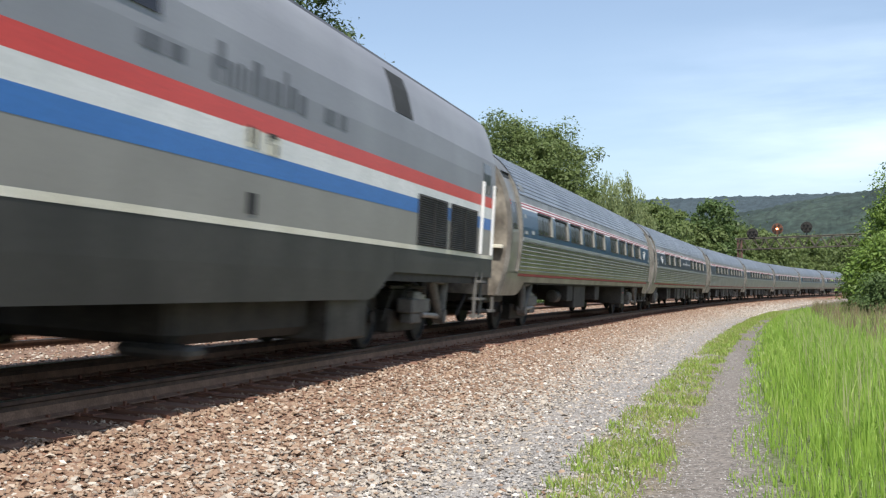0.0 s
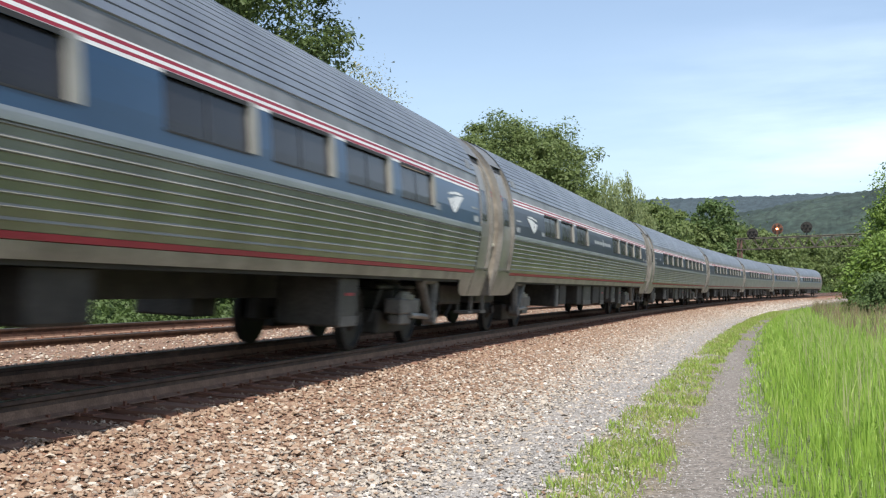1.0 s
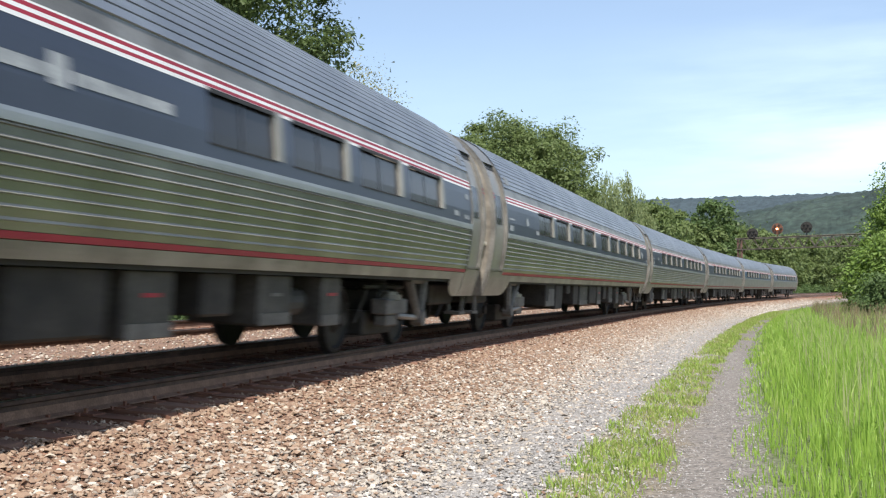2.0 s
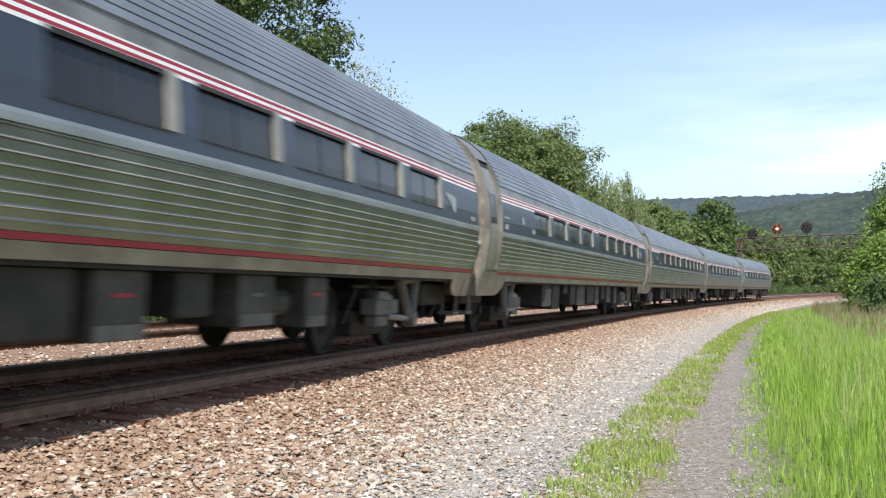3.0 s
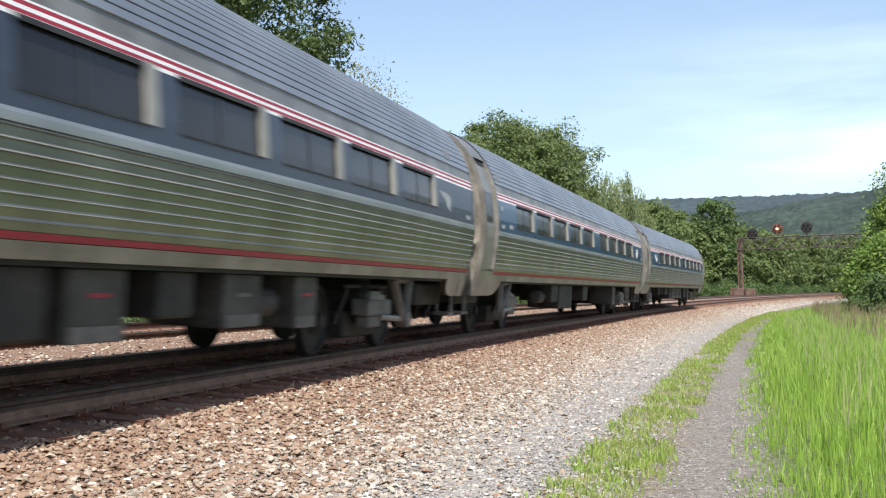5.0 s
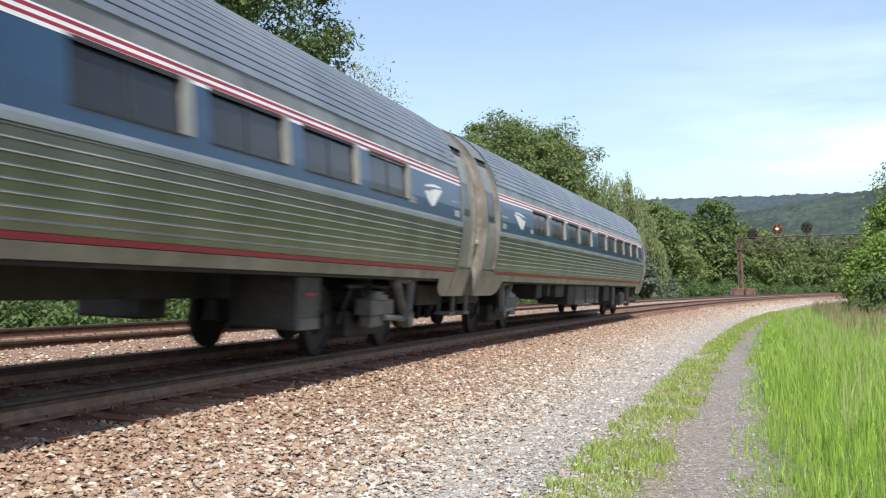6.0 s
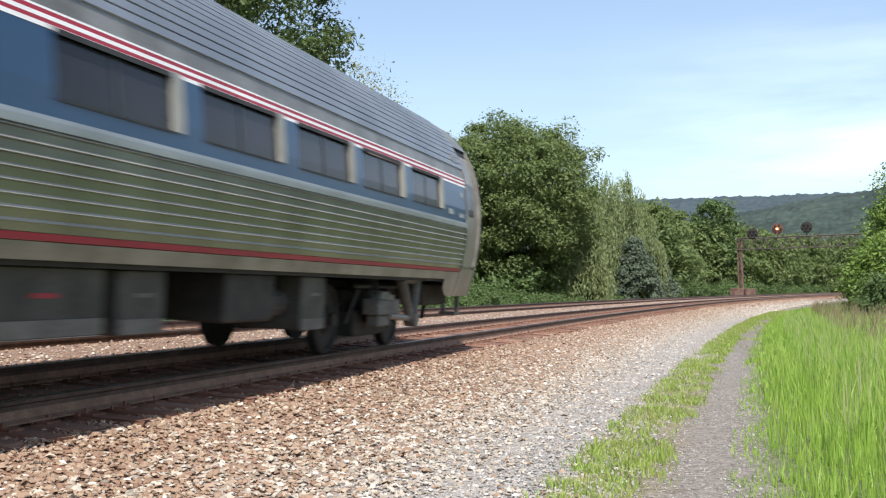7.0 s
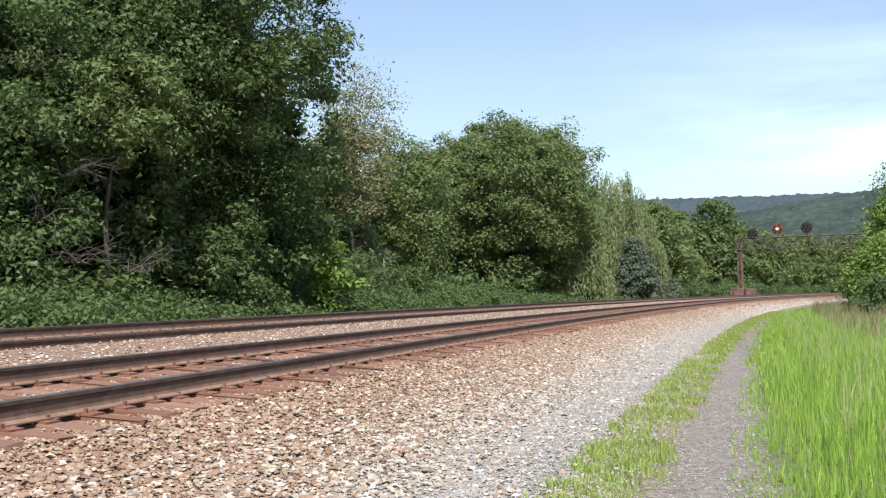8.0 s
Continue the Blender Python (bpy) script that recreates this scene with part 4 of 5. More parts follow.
# ---- the signal bridge ----
def build_signal_bridge():
    b = thing("signal_bridge", "rusty steel lattice signal bridge spanning both tracks", "signal bridge", here(162, 0, 0, 0))
    x, y, th = line_at(162)
    b.matrix_world = Matrix.Translation((x, y, 0)) @ Matrix.Rotation(-th, 4, "Z") @ Matrix.Translation((1.45, 0, 0))
    for xx in (-8.9, 8.6):
        bm = bmesh.new()
        for dx in (-0.24, 0.24):
            for dy in (-0.35, 0.35):
                box(bm, xx + dx - 0.07, xx + dx + 0.07, dy - 0.07, dy + 0.07, -0.9, 8.2)
        for i in range(9):
            z = i * 0.9
            rod(bm, (xx - 0.24, -0.35, z), (xx + 0.24, -0.35, z + 0.9), 0.035, n=5)
            rod(bm, (xx + 0.24, -0.35, z), (xx - 0.24, -0.35, z + 0.9), 0.035, n=5)
        part("mast", bm, GIRDER, b, "rusty red lattice mast")
    for z, h, steel, note in ((6.75, 0.14, GIRDER_DARK, "dark lower beam"), (8.25, 0.18, GIRDER_PALE, "weathered pale upper beam")):
        bm = bmesh.new()
        for dy in (-0.5, 0.5):
            box(bm, -9.4, 9.0, dy - 0.06, dy + 0.06, z - h / 2, z + h / 2)
        part("chord", bm, steel, b, note)
    for i in range(12):
        a = -9.2 + i * 1.5
        for p, q in (((a, 6.8), (a + 0.75, 8.2)), ((a + 0.75, 8.2), (a + 1.5, 6.8))):
            bm = bmesh.new()
            for dy in (-0.5, 0.5):
                rod(bm, (p[0], dy, p[1]), (q[0], dy, q[1]), 0.045, n=5)
            part("diagonal", bm, GIRDER_DARK, b)
    bm = boxes((-9.2, 8.8, -0.75, -0.55, 8.34, 8.38))
    part("walkway", bm, GIRDER_PALE, b)
    bm = boxes((-10.3, -8.4, -0.9, 0.6, -0.7, 1.3), (-8.2, -6.9, -0.8, 0.5, -0.7, 1.2), bevel=0.05)
    part("equipment_cabinet", bm, GIRDER, b, "rusty steel equipment cabinets at the mast foot")
    for xx, zz, lit in ((-7.0, 8.9, False), (-3.6, 9.45, True), (0.3, 9.5, False)):
        head = part("signal_head", rod(rod(bmesh.new(), (xx, -0.5, 8.2), (xx, -0.5, zz), 0.07), (xx, -0.62, zz), (xx, -0.54, zz), 0.78, n=20), SIGNAL_RED if lit else UNDER, b, "round signal target on a short post")
        for k in range(7):
            r, a = (0, 0) if k == 0 else (0.52, k * math.pi / 3)
            on = lit and k == 0
            part("lamp", rod(bmesh.new(), (xx + r * math.cos(a), -0.62, zz + r * math.sin(a)), (xx + r * math.cos(a), -0.9, zz + r * math.sin(a)), 0.14, n=10), LAMP_ON if on else UNDER, head, "lit amber lamp" if on else "")


# ---- the train ----
def skin(z):
    """Half width of a coach at the height z."""
    return float(np.interp(z, (0.75, 1.0, 1.15, 1.4, 1.7, 1.95, 2.2, 2.5, 2.7, 2.85, 3.05, 3.25, 3.45, 3.62, 3.75, 3.83, 3.865),
                           (1.40, 1.475, 1.515, 1.56, 1.59, 1.60, 1.585, 1.545, 1.50, 1.455, 1.37, 1.25, 1.08, 0.87, 0.62, 0.36, 0.0)))


ROOF_ARC = [(skin(z), z) for z in (2.84, 2.95, 3.05, 3.15, 3.25, 3.35, 3.45, 3.55, 3.62, 3.69, 3.75, 3.80, 3.83, 3.85)] + [(0.0, 3.865)]


def ribs(points, pitch, depth, tooth):
    """Turns a smooth profile into one with raised ribs at an even pitch."""
    pts = [Vector(p) for p in points]
    run = [0.0]
    for a, b in zip(pts, pts[1:]):
        run.append(run[-1] + (b - a).length)

    def at(d):
        d = min(max(d, 0), run[-1])
        i = max(k for k in range(len(run) - 1) if run[k] <= d + 1e-9)
        a, b = pts[i], pts[i + 1]
        t = (b - a).normalized()
        return a.lerp(b, (d - run[i]) / (run[i + 1] - run[i])), Vector((t.y, -t.x))
    res, d = [], 0.0
    while d < run[-1] - pitch * 0.5:
        for f, w in tooth:
            p, nrm = at(d + f * pitch)
            res.append(tuple(p + nrm * depth * w))
        d += pitch
    res.append(tuple(pts[-1]))
    return res


def both(fn):
    """Runs a builder for the two sides: +1 and -1."""
    bm = bmesh.new()
    for side in (1, -1):
        fn(bm, side)
    bmesh.ops.recalc_face_normals(bm, faces=bm.faces)
    return bm


def wall_patch(bm, side, x0, x1, z0, z1, off=0.0, steps=4, thick=0.0):
    """A piece of the curved coach side between two heights."""
    zs = [z0 + (z1 - z0) * i / steps for i in range(steps + 1)]
    prof = [(side * (skin(z) + off), z) for z in zs]
    if thick:
        prof += [(side * (skin(z) + off - thick), z) for z in reversed(zs)]
        strip(bm, prof, x0, x1, True)
    else:
        strip(bm, prof, x0, x1)


def sided(name, fn, mat, parent, label="", crest=None):
    """One part for each side of a vehicle; crest is the material of the faces that look up."""
    for side in (1, -1):
        bm = bmesh.new()
        fn(bm, side)
        bmesh.ops.recalc_face_normals(bm, faces=bm.faces)
        if side * sum((f.normal.y * f.calc_area() for f in bm.faces), 0.0) < -1e-6:
            bmesh.ops.reverse_faces(bm, faces=bm.faces)
        # upward faces take the paler steel so they read as catching the sun
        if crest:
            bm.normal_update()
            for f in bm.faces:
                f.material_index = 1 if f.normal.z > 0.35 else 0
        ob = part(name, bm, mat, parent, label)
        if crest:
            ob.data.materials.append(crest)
    return ob


PANEL, BODY = 11.6, 12.6
FLUTE = ((0.0, 0.0), (0.68, 0.0), (0.74, 1.0), (0.80, 1.0))
SEAM = ((0.0, 0.0), (0.13, 0.0), (0.17, 1.0), (0.97, 1.0))


def poly_patch(bm, side, pts, off=0.006):
    """A flat shape of (x, z) points laid on the coach side."""
    vs = [bm.verts.new((x, side * (skin(z) + off), z)) for x, z in pts]
    bm.faces.new(vs if side < 0 else vs[::-1])


def bogie(parent, x, outward):
    """A two-axle truck with inside frames: its wheels, air spring, swing hangers and links."""
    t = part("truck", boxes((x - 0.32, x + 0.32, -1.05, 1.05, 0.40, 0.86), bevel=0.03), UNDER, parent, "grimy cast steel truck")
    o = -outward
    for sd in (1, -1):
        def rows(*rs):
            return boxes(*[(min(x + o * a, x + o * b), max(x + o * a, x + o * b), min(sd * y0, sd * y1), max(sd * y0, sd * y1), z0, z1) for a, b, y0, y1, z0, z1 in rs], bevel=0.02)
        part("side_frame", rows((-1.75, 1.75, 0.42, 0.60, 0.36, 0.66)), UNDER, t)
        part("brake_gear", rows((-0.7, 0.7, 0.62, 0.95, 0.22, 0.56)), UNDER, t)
        part("bolster_end", rows((-0.34, 0.60, 1.02, 1.27, 0.52, 0.74), (0.0, 0.52, 1.06, 1.24, 0.36, 0.52)), UNDER_PALE, t, "pale grey bolster end")
        part("spring_cap", rod(rod(bmesh.new(), (x + o * 0.12, sd * 1.14, 0.73), (x + o * 0.12, sd * 1.14, 0.80), 0.17, n=14), (x + o * 0.12, sd * 1.14, 0.80), (x + o * 0.12, sd * 1.14, 0.84), 0.11, n=14), FLANGE, t, "bright steel spring cap")
        part("air_spring", lathe(bmesh.new(), [(-0.24 + 0.03 * k, 0.22 if k % 2 else 0.19) for k in range(9)], 14, Matrix.Translation((x + o * 0.12, sd * 0.86, 0.86)) @ Matrix.Rotation(-math.pi / 2, 4, "X")), UNDER, t, "black air spring")
        for piece, a, b, w in (("hanger_post", (-1.06, 1.04), (-0.98, 0.46), 0.085), ("hanger_arm", (-0.30, 1.04), (-0.86, 0.46), 0.085), ("hanger_beam", (-1.1, 1.02), (-0.24, 1.02), 0.06)):
            part(piece, rod(bmesh.new(), (x + o * a[0], sd * 1.27, a[1]), (x + o * b[0], sd * 1.27, b[1]), w, w * 0.85, 8), UNDER_PALE, t, "pale grey steel swing hanger")
        part("hanger_pin", rod(bmesh.new(), (x - o * 0.93, sd * 1.18, 0.45), (x - o * 0.93, sd * 1.36, 0.45), 0.12, n=12), UNDER_PALE, t)
        part("link_rod", rod(bmesh.new(), (x - o * 0.93, sd * 1.27, 0.45), (x + o * 0.10, sd * 1.25, 0.50), 0.045, n=8), FLANGE, t, "pale steel link rod")
        part("brake_pipe", rod(rod(bmesh.new(), (x - o * 0.9, sd * 1.0, 0.90), (x + o * 0.9, sd * 1.0, 0.90), 0.025, n=6), (x + o * 0.7, sd * 1.0, 0.90), (x + o * 0.9, sd * 0.9, 0.40), 0.02, n=6), UNDER_LIGHT, t)
    for dx in (-1.32, 1.32):
        part("axle", rod(bmesh.new(), (x + dx, -0.9, 0.457), (x + dx, 0.9, 0.457), 0.09, n=10), UNDER, t)
        for side in (1, -1):
            bm = lathe(bmesh.new(), [(side * 0.69, 0.47), (side * 0.715, 0.475), (side * 0.725, 0.457), (side * 0.80, 0.452), (side * 0.815, 0.40), (side * 0.775, 0.37), (side * 0.765, 0.20), (side * 0.82, 0.14), (side * 0.84, 0.11)], 28,
                       Matrix.Translation((x + dx, 0, 0.46)))
            part("wheel", bm, WHEEL, t, "dark steel disc wheel")


def coach(label, windows, boxes_under, emblem, m, doors=(-1, 1), paint=BLUE, post=1):
    lo, hi = (-PANEL if -1 in doors else 0.06 - BODY), (PANEL if 1 in doors else BODY - 0.06)
    c = thing("passenger_coach", label, "train car", m, "coaches of the train")
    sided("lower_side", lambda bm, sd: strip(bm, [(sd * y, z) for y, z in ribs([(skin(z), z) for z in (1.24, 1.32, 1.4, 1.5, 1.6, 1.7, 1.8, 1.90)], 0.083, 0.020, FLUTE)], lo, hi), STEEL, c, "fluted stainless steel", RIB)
    sided("sill", lambda bm, sd: wall_patch(bm, sd, lo, hi, 1.06, 1.18, 0, 2), STEEL_DULL, c, "plain dull steel sill")
    sided("red_line", lambda bm, sd: wall_patch(bm, sd, lo, hi, 1.187, 1.236, 0.004, 1), RED, c, "thin red line")
    sided("belt_rail", lambda bm, sd: wall_patch(bm, sd, lo, hi, 1.90, 1.985, 0.022, 3, 0.05), BELT, c, "bright steel belt rail")

    def band(bm, sd):
        wall_patch(bm, sd, lo, hi, 1.985, 2.11, 0, 2)
        wall_patch(bm, sd, lo, hi, 2.545, 2.56, 0, 1)
        edges = [lo] + [e for a, b in windows for e in (a, b)] + [hi]
        for a, b in zip(edges[::2], edges[1::2]):
            wall_patch(bm, sd, a, b, 2.11, 2.545, 0, 5)
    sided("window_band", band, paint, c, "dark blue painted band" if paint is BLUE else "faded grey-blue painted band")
    for a, b in windows:
        for sd in (1, -1):
            bm = bmesh.new()
            wall_patch(bm, sd, a, b, 2.11, 2.545, -0.03, 4)
            w = part("window", bm, PANE, c, "dark tinted window")
            bm = bmesh.new()
            wall_patch(bm, sd, b if post > 0 else a - 0.16, b + 0.16 if post > 0 else a, 2.12, 2.60, 0.008, 4, 0.045)
            part("window_post", bm, RIB, w, "grey steel window post")
            bm = bmesh.new()
            wall_patch(bm, sd, a, b, 2.10, 2.118, 0.006, 1, 0.045)
            part("window_sill", bm, RUBBER, w)
            # narrow paler strip drawn as the reflection in the glass
            bm = bmesh.new()
            wall_patch(bm, sd, (a + b) / 2 - 0.02, (a + b) / 2 + 0.02, 2.118, 2.545, -0.022, 4)
            part("reflection_strip", bm, PANE_REFLECTION, w)
            bm = bmesh.new()
            wall_patch(bm, sd, a, b, 2.546, 2.588, 0.007, 1)
            part("window_head", bm, RUBBER, w, "dark head of the window opening")
    for z0, z1, mt in ((2.56, 2.592, WHITE), (2.592, 2.622, RED), (2.622, 2.652, WHITE), (2.652, 2.684, RED), (2.684, 2.70, WHITE)):
        part("stripe", both(lambda bm, sd: wall_patch(bm, sd, lo, hi, z0, z1, 0.003, 1)), mt, c, "white stripe" if mt is WHITE else "red stripe")
    sided("cant_rail", lambda bm, sd: wall_patch(bm, sd, lo, hi, 2.70, 2.84, 0, 2), STEEL_DULL, c, "plain grey steel strip")
    sided("roof", lambda bm, sd: strip(bm, [(sd * y, z) for y, z in ribs(ROOF_ARC, 0.098, 0.020, SEAM)], lo, hi), ROOF_STEEL, c, "ribbed steel roof")
    for x in (-11.2, -10.2, 10.2, 11.2):
        for sd in (1, -1):
            bm = bmesh.new()
            wall_patch(bm, sd, x - 0.16, x + 0.16, 2.93, 3.08, 0.03, 2, 0.05) if abs(x) > 11 else wall_patch(bm, sd, x - 0.35, x + 0.35, 3.66, 3.74, 0.03, 2, 0.05)
            bmesh.ops.recalc_face_normals(bm, faces=bm.faces)
            part("roof_hatch", bm, STEEL_DULL, c)
    # vestibule ends
    for e in (1, -1):
        px = PANEL if e in doors else BODY - 0.4

        def cap(bm, sd):
            if e in doors:
                wall_patch(bm, sd, e * PANEL, e * BODY, 3.25, 3.80, 0.006, 6, 0.05)
            else:
                wall_patch(bm, sd, e * (BODY - 0.07), e * BODY, 3.0, 3.80, 0.006, 6, 0.05)

        def corner(bm, sd):
            wall_patch(bm, sd, e * px, e * BODY, 0.785, 1.24 if e in doors else 1.06, 0.008, 4, 0.05)

        def arch(bm, sd):
            pts = [(e * (px + 0.02), 1.07), (e * (px + 0.02), 0.785)] + [(e * (px - 0.25 - 0.55 * math.sin(k * math.pi / 12)), 1.07 - 0.285 * math.cos(k * math.pi / 12)) for k in range(7)]
            bm.faces.new([bm.verts.new((x, sd * skin(z), z)) for x, z in pts])
        end = sided("vestibule", cap, STEEL_DULL, c, "plain dull steel car end")
        sided("skirt_corner", corner, STEEL_DULL, end)
        sided("wheel_arch", arch, STEEL_DULL, end)
        sided("corner_post", lambda bm, sd: wall_patch(bm, sd, e * (BODY - 0.075), e * BODY, 0.80, 3.72, 0.012, 18, 0.09), FLANGE, end, "pale steel corner post")
        if e in doors:
            sided("door_frame", lambda bm, sd: wall_patch(bm, sd, e * PANEL, e * (PANEL + 0.075), 1.2, 3.30, 0.014, 16, 0.12), FLANGE, end, "pale steel door frame")
        for sd in (1, -1) if e in doors else ():
            bm = bmesh.new()
            wall_patch(bm, sd, e * (PANEL + 0.075), e * (BODY - 0.075), 1.24, 3.28, -0.045, 10)
            part("door", bm, DOOR_STEEL, end, "steel vestibule door")
            bm = bmesh.new()
            wall_patch(bm, sd, e * (PANEL + 0.26), e * (BODY - 0.30), 2.12, 2.66, -0.038, 5)
            part("door_window", bm, PANE, end, "dark door window")
            bm = bmesh.new()
            wall_patch(bm, sd, e * (PANEL + 0.075), e * (BODY - 0.075), 1.255, 1.285, 0.012, 1, 0.12)
            part("door_sill", bm, FLANGE, end, "bright steel door sill")
            bm = bmesh.new()
            wall_patch(bm, sd, e * (PANEL + 0.09), e * (BODY - 0.09), 3.14, 3.24, -0.038, 2)
            part("door_head", bm, RUBBER, end, "dark gap over the door")
            for z0, z1 in ((2.575, 2.61), (2.64, 2.675)):
                bm = bmesh.new()
                wall_patch(bm, sd, e * (BODY - 0.07), e * (BODY - 0.005), z0, z1, 0.017, 1)
                part("stripe_end", bm, RED, end)
        # end wall with diaphragm
        bm = bmesh.new()
        prof = [(skin(z) - 0.03, z) for z in (0.78, 1.0, 1.3, 1.6, 1.95, 2.3, 2.6, 2.85, 3.05, 3.25, 3.45, 3.62, 3.75, 3.83)]
        loop = prof + [(-y, z) for y, z in reversed(prof)]
        strip(bm, loop, e * (BODY - 0.06), e * (BODY - 0.005), True)
        part("end_wall", bm, END_PAINT, end, "dirty beige end wall")
        bm = boxes((min(e * BODY, e * (BODY + 0.33)), max(e * BODY, e * (BODY + 0.33)), -0.62, -0.5, 1.2, 3.3), (min(e * BODY, e * (BODY + 0.33)), max(e * BODY, e * (BODY + 0.33)), 0.5, 0.62, 1.2, 3.3),
                   (min(e * BODY, e * (BODY + 0.33)), max(e * BODY, e * (BODY + 0.33)), -0.62, 0.62, 3.3, 3.42))
        part("diaphragm", bm, RUBBER, end, "black rubber gangway bellows")
        bm = bmesh.new()
        rod(bm, (e * (BODY - 0.3), 0, 0.85), (e * (BODY + 0.4), 0, 0.85), 0.11, n=8)
        box(bm, e * BODY + (0.2 if e > 0 else -0.42), e * BODY + (0.42 if e > 0 else -0.2), -0.17, 0.17, 0.68, 1.02, 0.03)
        part("coupler", bm, UNDER, end)
        for sd in (1, -1):
            bm = bmesh.new()
            box(bm, min(e * (BODY - 0.25), e * (BODY + 0.12)), max(e * (BODY - 0.25), e * (BODY + 0.12)), sd * 1.15 - 0.14, sd * 1.15 + 0.14, 0.45, 0.5)
            for dy in (-0.12, 0.12):
                box(bm, e * (BODY - 0.06) - 0.03, e * (BODY - 0.06) + 0.03, sd * 1.15 + dy - 0.025, sd * 1.15 + dy + 0.025, 0.45, 0.85)
            part("step", bm, UNDER_PALE, end, "pale steel step")
            part("grab_iron", rod(bmesh.new(), (e * (BODY + 0.02), sd * 1.15, 1.65), (e * (BODY + 0.02), sd * 1.15, 2.6), 0.02, n=6), FLANGE, end)
        part("drawgear", boxes((min(e * 11.0, e * 12.5), max(e * 11.0, e * 12.5), -1.1, 1.1, 0.62, 0.98), bevel=0.04), UNDER, end)
        for sd in (1, -1):
            y0, y1 = sorted((sd * 0.68, sd * 1.45))
            part("end_ledge", boxes((min(e * BODY, e * (BODY + 0.16)), max(e * BODY, e * (BODY + 0.16)), y0, y1, 1.70, 1.77), bevel=0.01), CREAM, end, "cream painted ledge")
            part("cable_box", boxes((min(e * BODY, e * (BODY + 0.10)), max(e * BODY, e * (BODY + 0.10)), y0 + 0.12, y1 - 0.22, 1.24, 1.58), bevel=0.02), FLANGE, end, "pale grey cable box")
            part("marker_lamp", rod(bmesh.new(), (e * (BODY - 0.02), sd * 1.2, 2.85), (e * (BODY + 0.06), sd * 1.2, 2.85), 0.07, n=10), RUBBER, end)
            part("hose", rod(bmesh.new(), (e * (BODY - 0.1), sd * 0.75, 0.85), (e * (BODY + 0.12), sd * 0.6, 0.35), 0.035, n=6), RUBBER, end)
        bogie(c, e * 8.92, e)
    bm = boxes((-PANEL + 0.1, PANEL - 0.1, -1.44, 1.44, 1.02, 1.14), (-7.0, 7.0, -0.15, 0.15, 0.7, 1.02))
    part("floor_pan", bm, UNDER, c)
    for x0, x1, z in ((4.9, 5.5, 0.72),):
        for sd in (1, -1):
            part("air_tank", lathe(bmesh.new(), [(-0.02, 0.10), (0.0, 0.16), (x1 - x0, 0.16), (x1 - x0 + 0.02, 0.10)], 14, Matrix.Translation((x1, sd * 1.05, z)) @ Matrix.Rotation(math.pi / 2, 4, "Z")), UNDER_LIGHT, c, "dusty grey air tank")
    part("ceiling_pan", boxes((-PANEL, PANEL, -1.2, 1.2, 3.2, 3.24)), UNDER, c)
    for x0, x1, z0, mt in boxes_under:
        for y0, y1 in ((0.55, 1.36), (-1.36, -0.55)):
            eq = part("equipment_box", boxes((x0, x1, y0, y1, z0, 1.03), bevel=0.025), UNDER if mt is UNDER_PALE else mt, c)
            if mt is not UNDER:
                yy = y1 + 0.004 if y0 > 0 else y0 - 0.004
                mid = (x0 + x1) / 2
                if mt is UNDER_PALE:
                    part("access_panel", boxes((x0 + 0.3 * (x1 - x0), x1 - 0.02, yy - 0.003, yy + 0.003, z0 + 0.10, 0.92), bevel=0.002), mt, eq, "pale dusty access panel")
                    yy += 0.006 if y0 > 0 else -0.006
                part("label_plate", boxes((mid - 0.14, mid + 0.14, yy - 0.004, yy + 0.004, 0.80, 0.835)), RED if (x0 * 10) % 2 < 1 else UNDER_PALE, eq, "small label strip")
                part("drip_tray", boxes((x0 + 0.02, x1 - 0.02, yy - 0.004, yy + 0.004, z0 + 0.01, z0 + 0.13)), UNDER_PALE, eq)
    # lettering and numbers as plain shapes
    for sd in (1, -1):
        bm = bmesh.new()
        if emblem == "arrow":
            poly_patch(bm, sd, ((-10.36, 2.425), (-9.95, 2.44), (-9.50, 2.395), (-9.42, 2.36), (-9.9, 2.395), (-10.3, 2.40)))
            poly_patch(bm, sd, ((-10.42, 2.385), (-9.95, 2.37), (-9.72, 2.33), (-9.80, 2.10), (-9.92, 2.13), (-10.15, 2.26)))
            poly_patch(bm, sd, ((-9.70, 2.325), (-9.42, 2.30), (-9.62, 2.16), (-9.77, 2.10)))
        else:
            poly_patch(bm, sd, ((10.34, 2.385), (10.8, 2.37), (11.03, 2.33), (10.95, 2.10), (10.83, 2.13), (10.6, 2.26)))
            poly_patch(bm, sd, ((-9.95, 2.25), (-9.95, 2.34), (-9.88, 2.37), (-9.78, 2.37), (-9.71, 2.34), (-9.71, 2.25), (-9.78, 2.22), (-9.88, 2.22)))
        part("emblem", bm, WHITE if emblem == "arrow" else WORN_WHITE, c, "white swept emblem" if emblem == "arrow" else "worn pale emblem")
        marks = [(-11.45, -10.95, 2.26, 2.29), (-11.42, -11.1, 2.05, 2.15), (-8.98, -8.66, 2.08, 2.17), (11.1, 11.4, 2.05, 2.12), (11.2, 11.4, 2.38, 2.46), (10.45, 10.75, 2.07, 2.15)]
        if emblem == "disc":
            marks = marks[:3] + [(12.0, 12.3, 2.05, 2.12)]
        if len(windows) < 8:
            marks += [(-1.6, 0.0, 2.24, 2.33), (0.25, 1.6, 2.24, 2.33), (0.0, 0.2, 2.2, 2.42)]
        for x0, x1, z0, z1 in marks:
            bm = bmesh.new()
            wall_patch(bm, sd, x0, x1, z0, z1, 0.005, 1)
            part("marking", bm, WORN_WHITE, c, "small white marking bar")
    return c


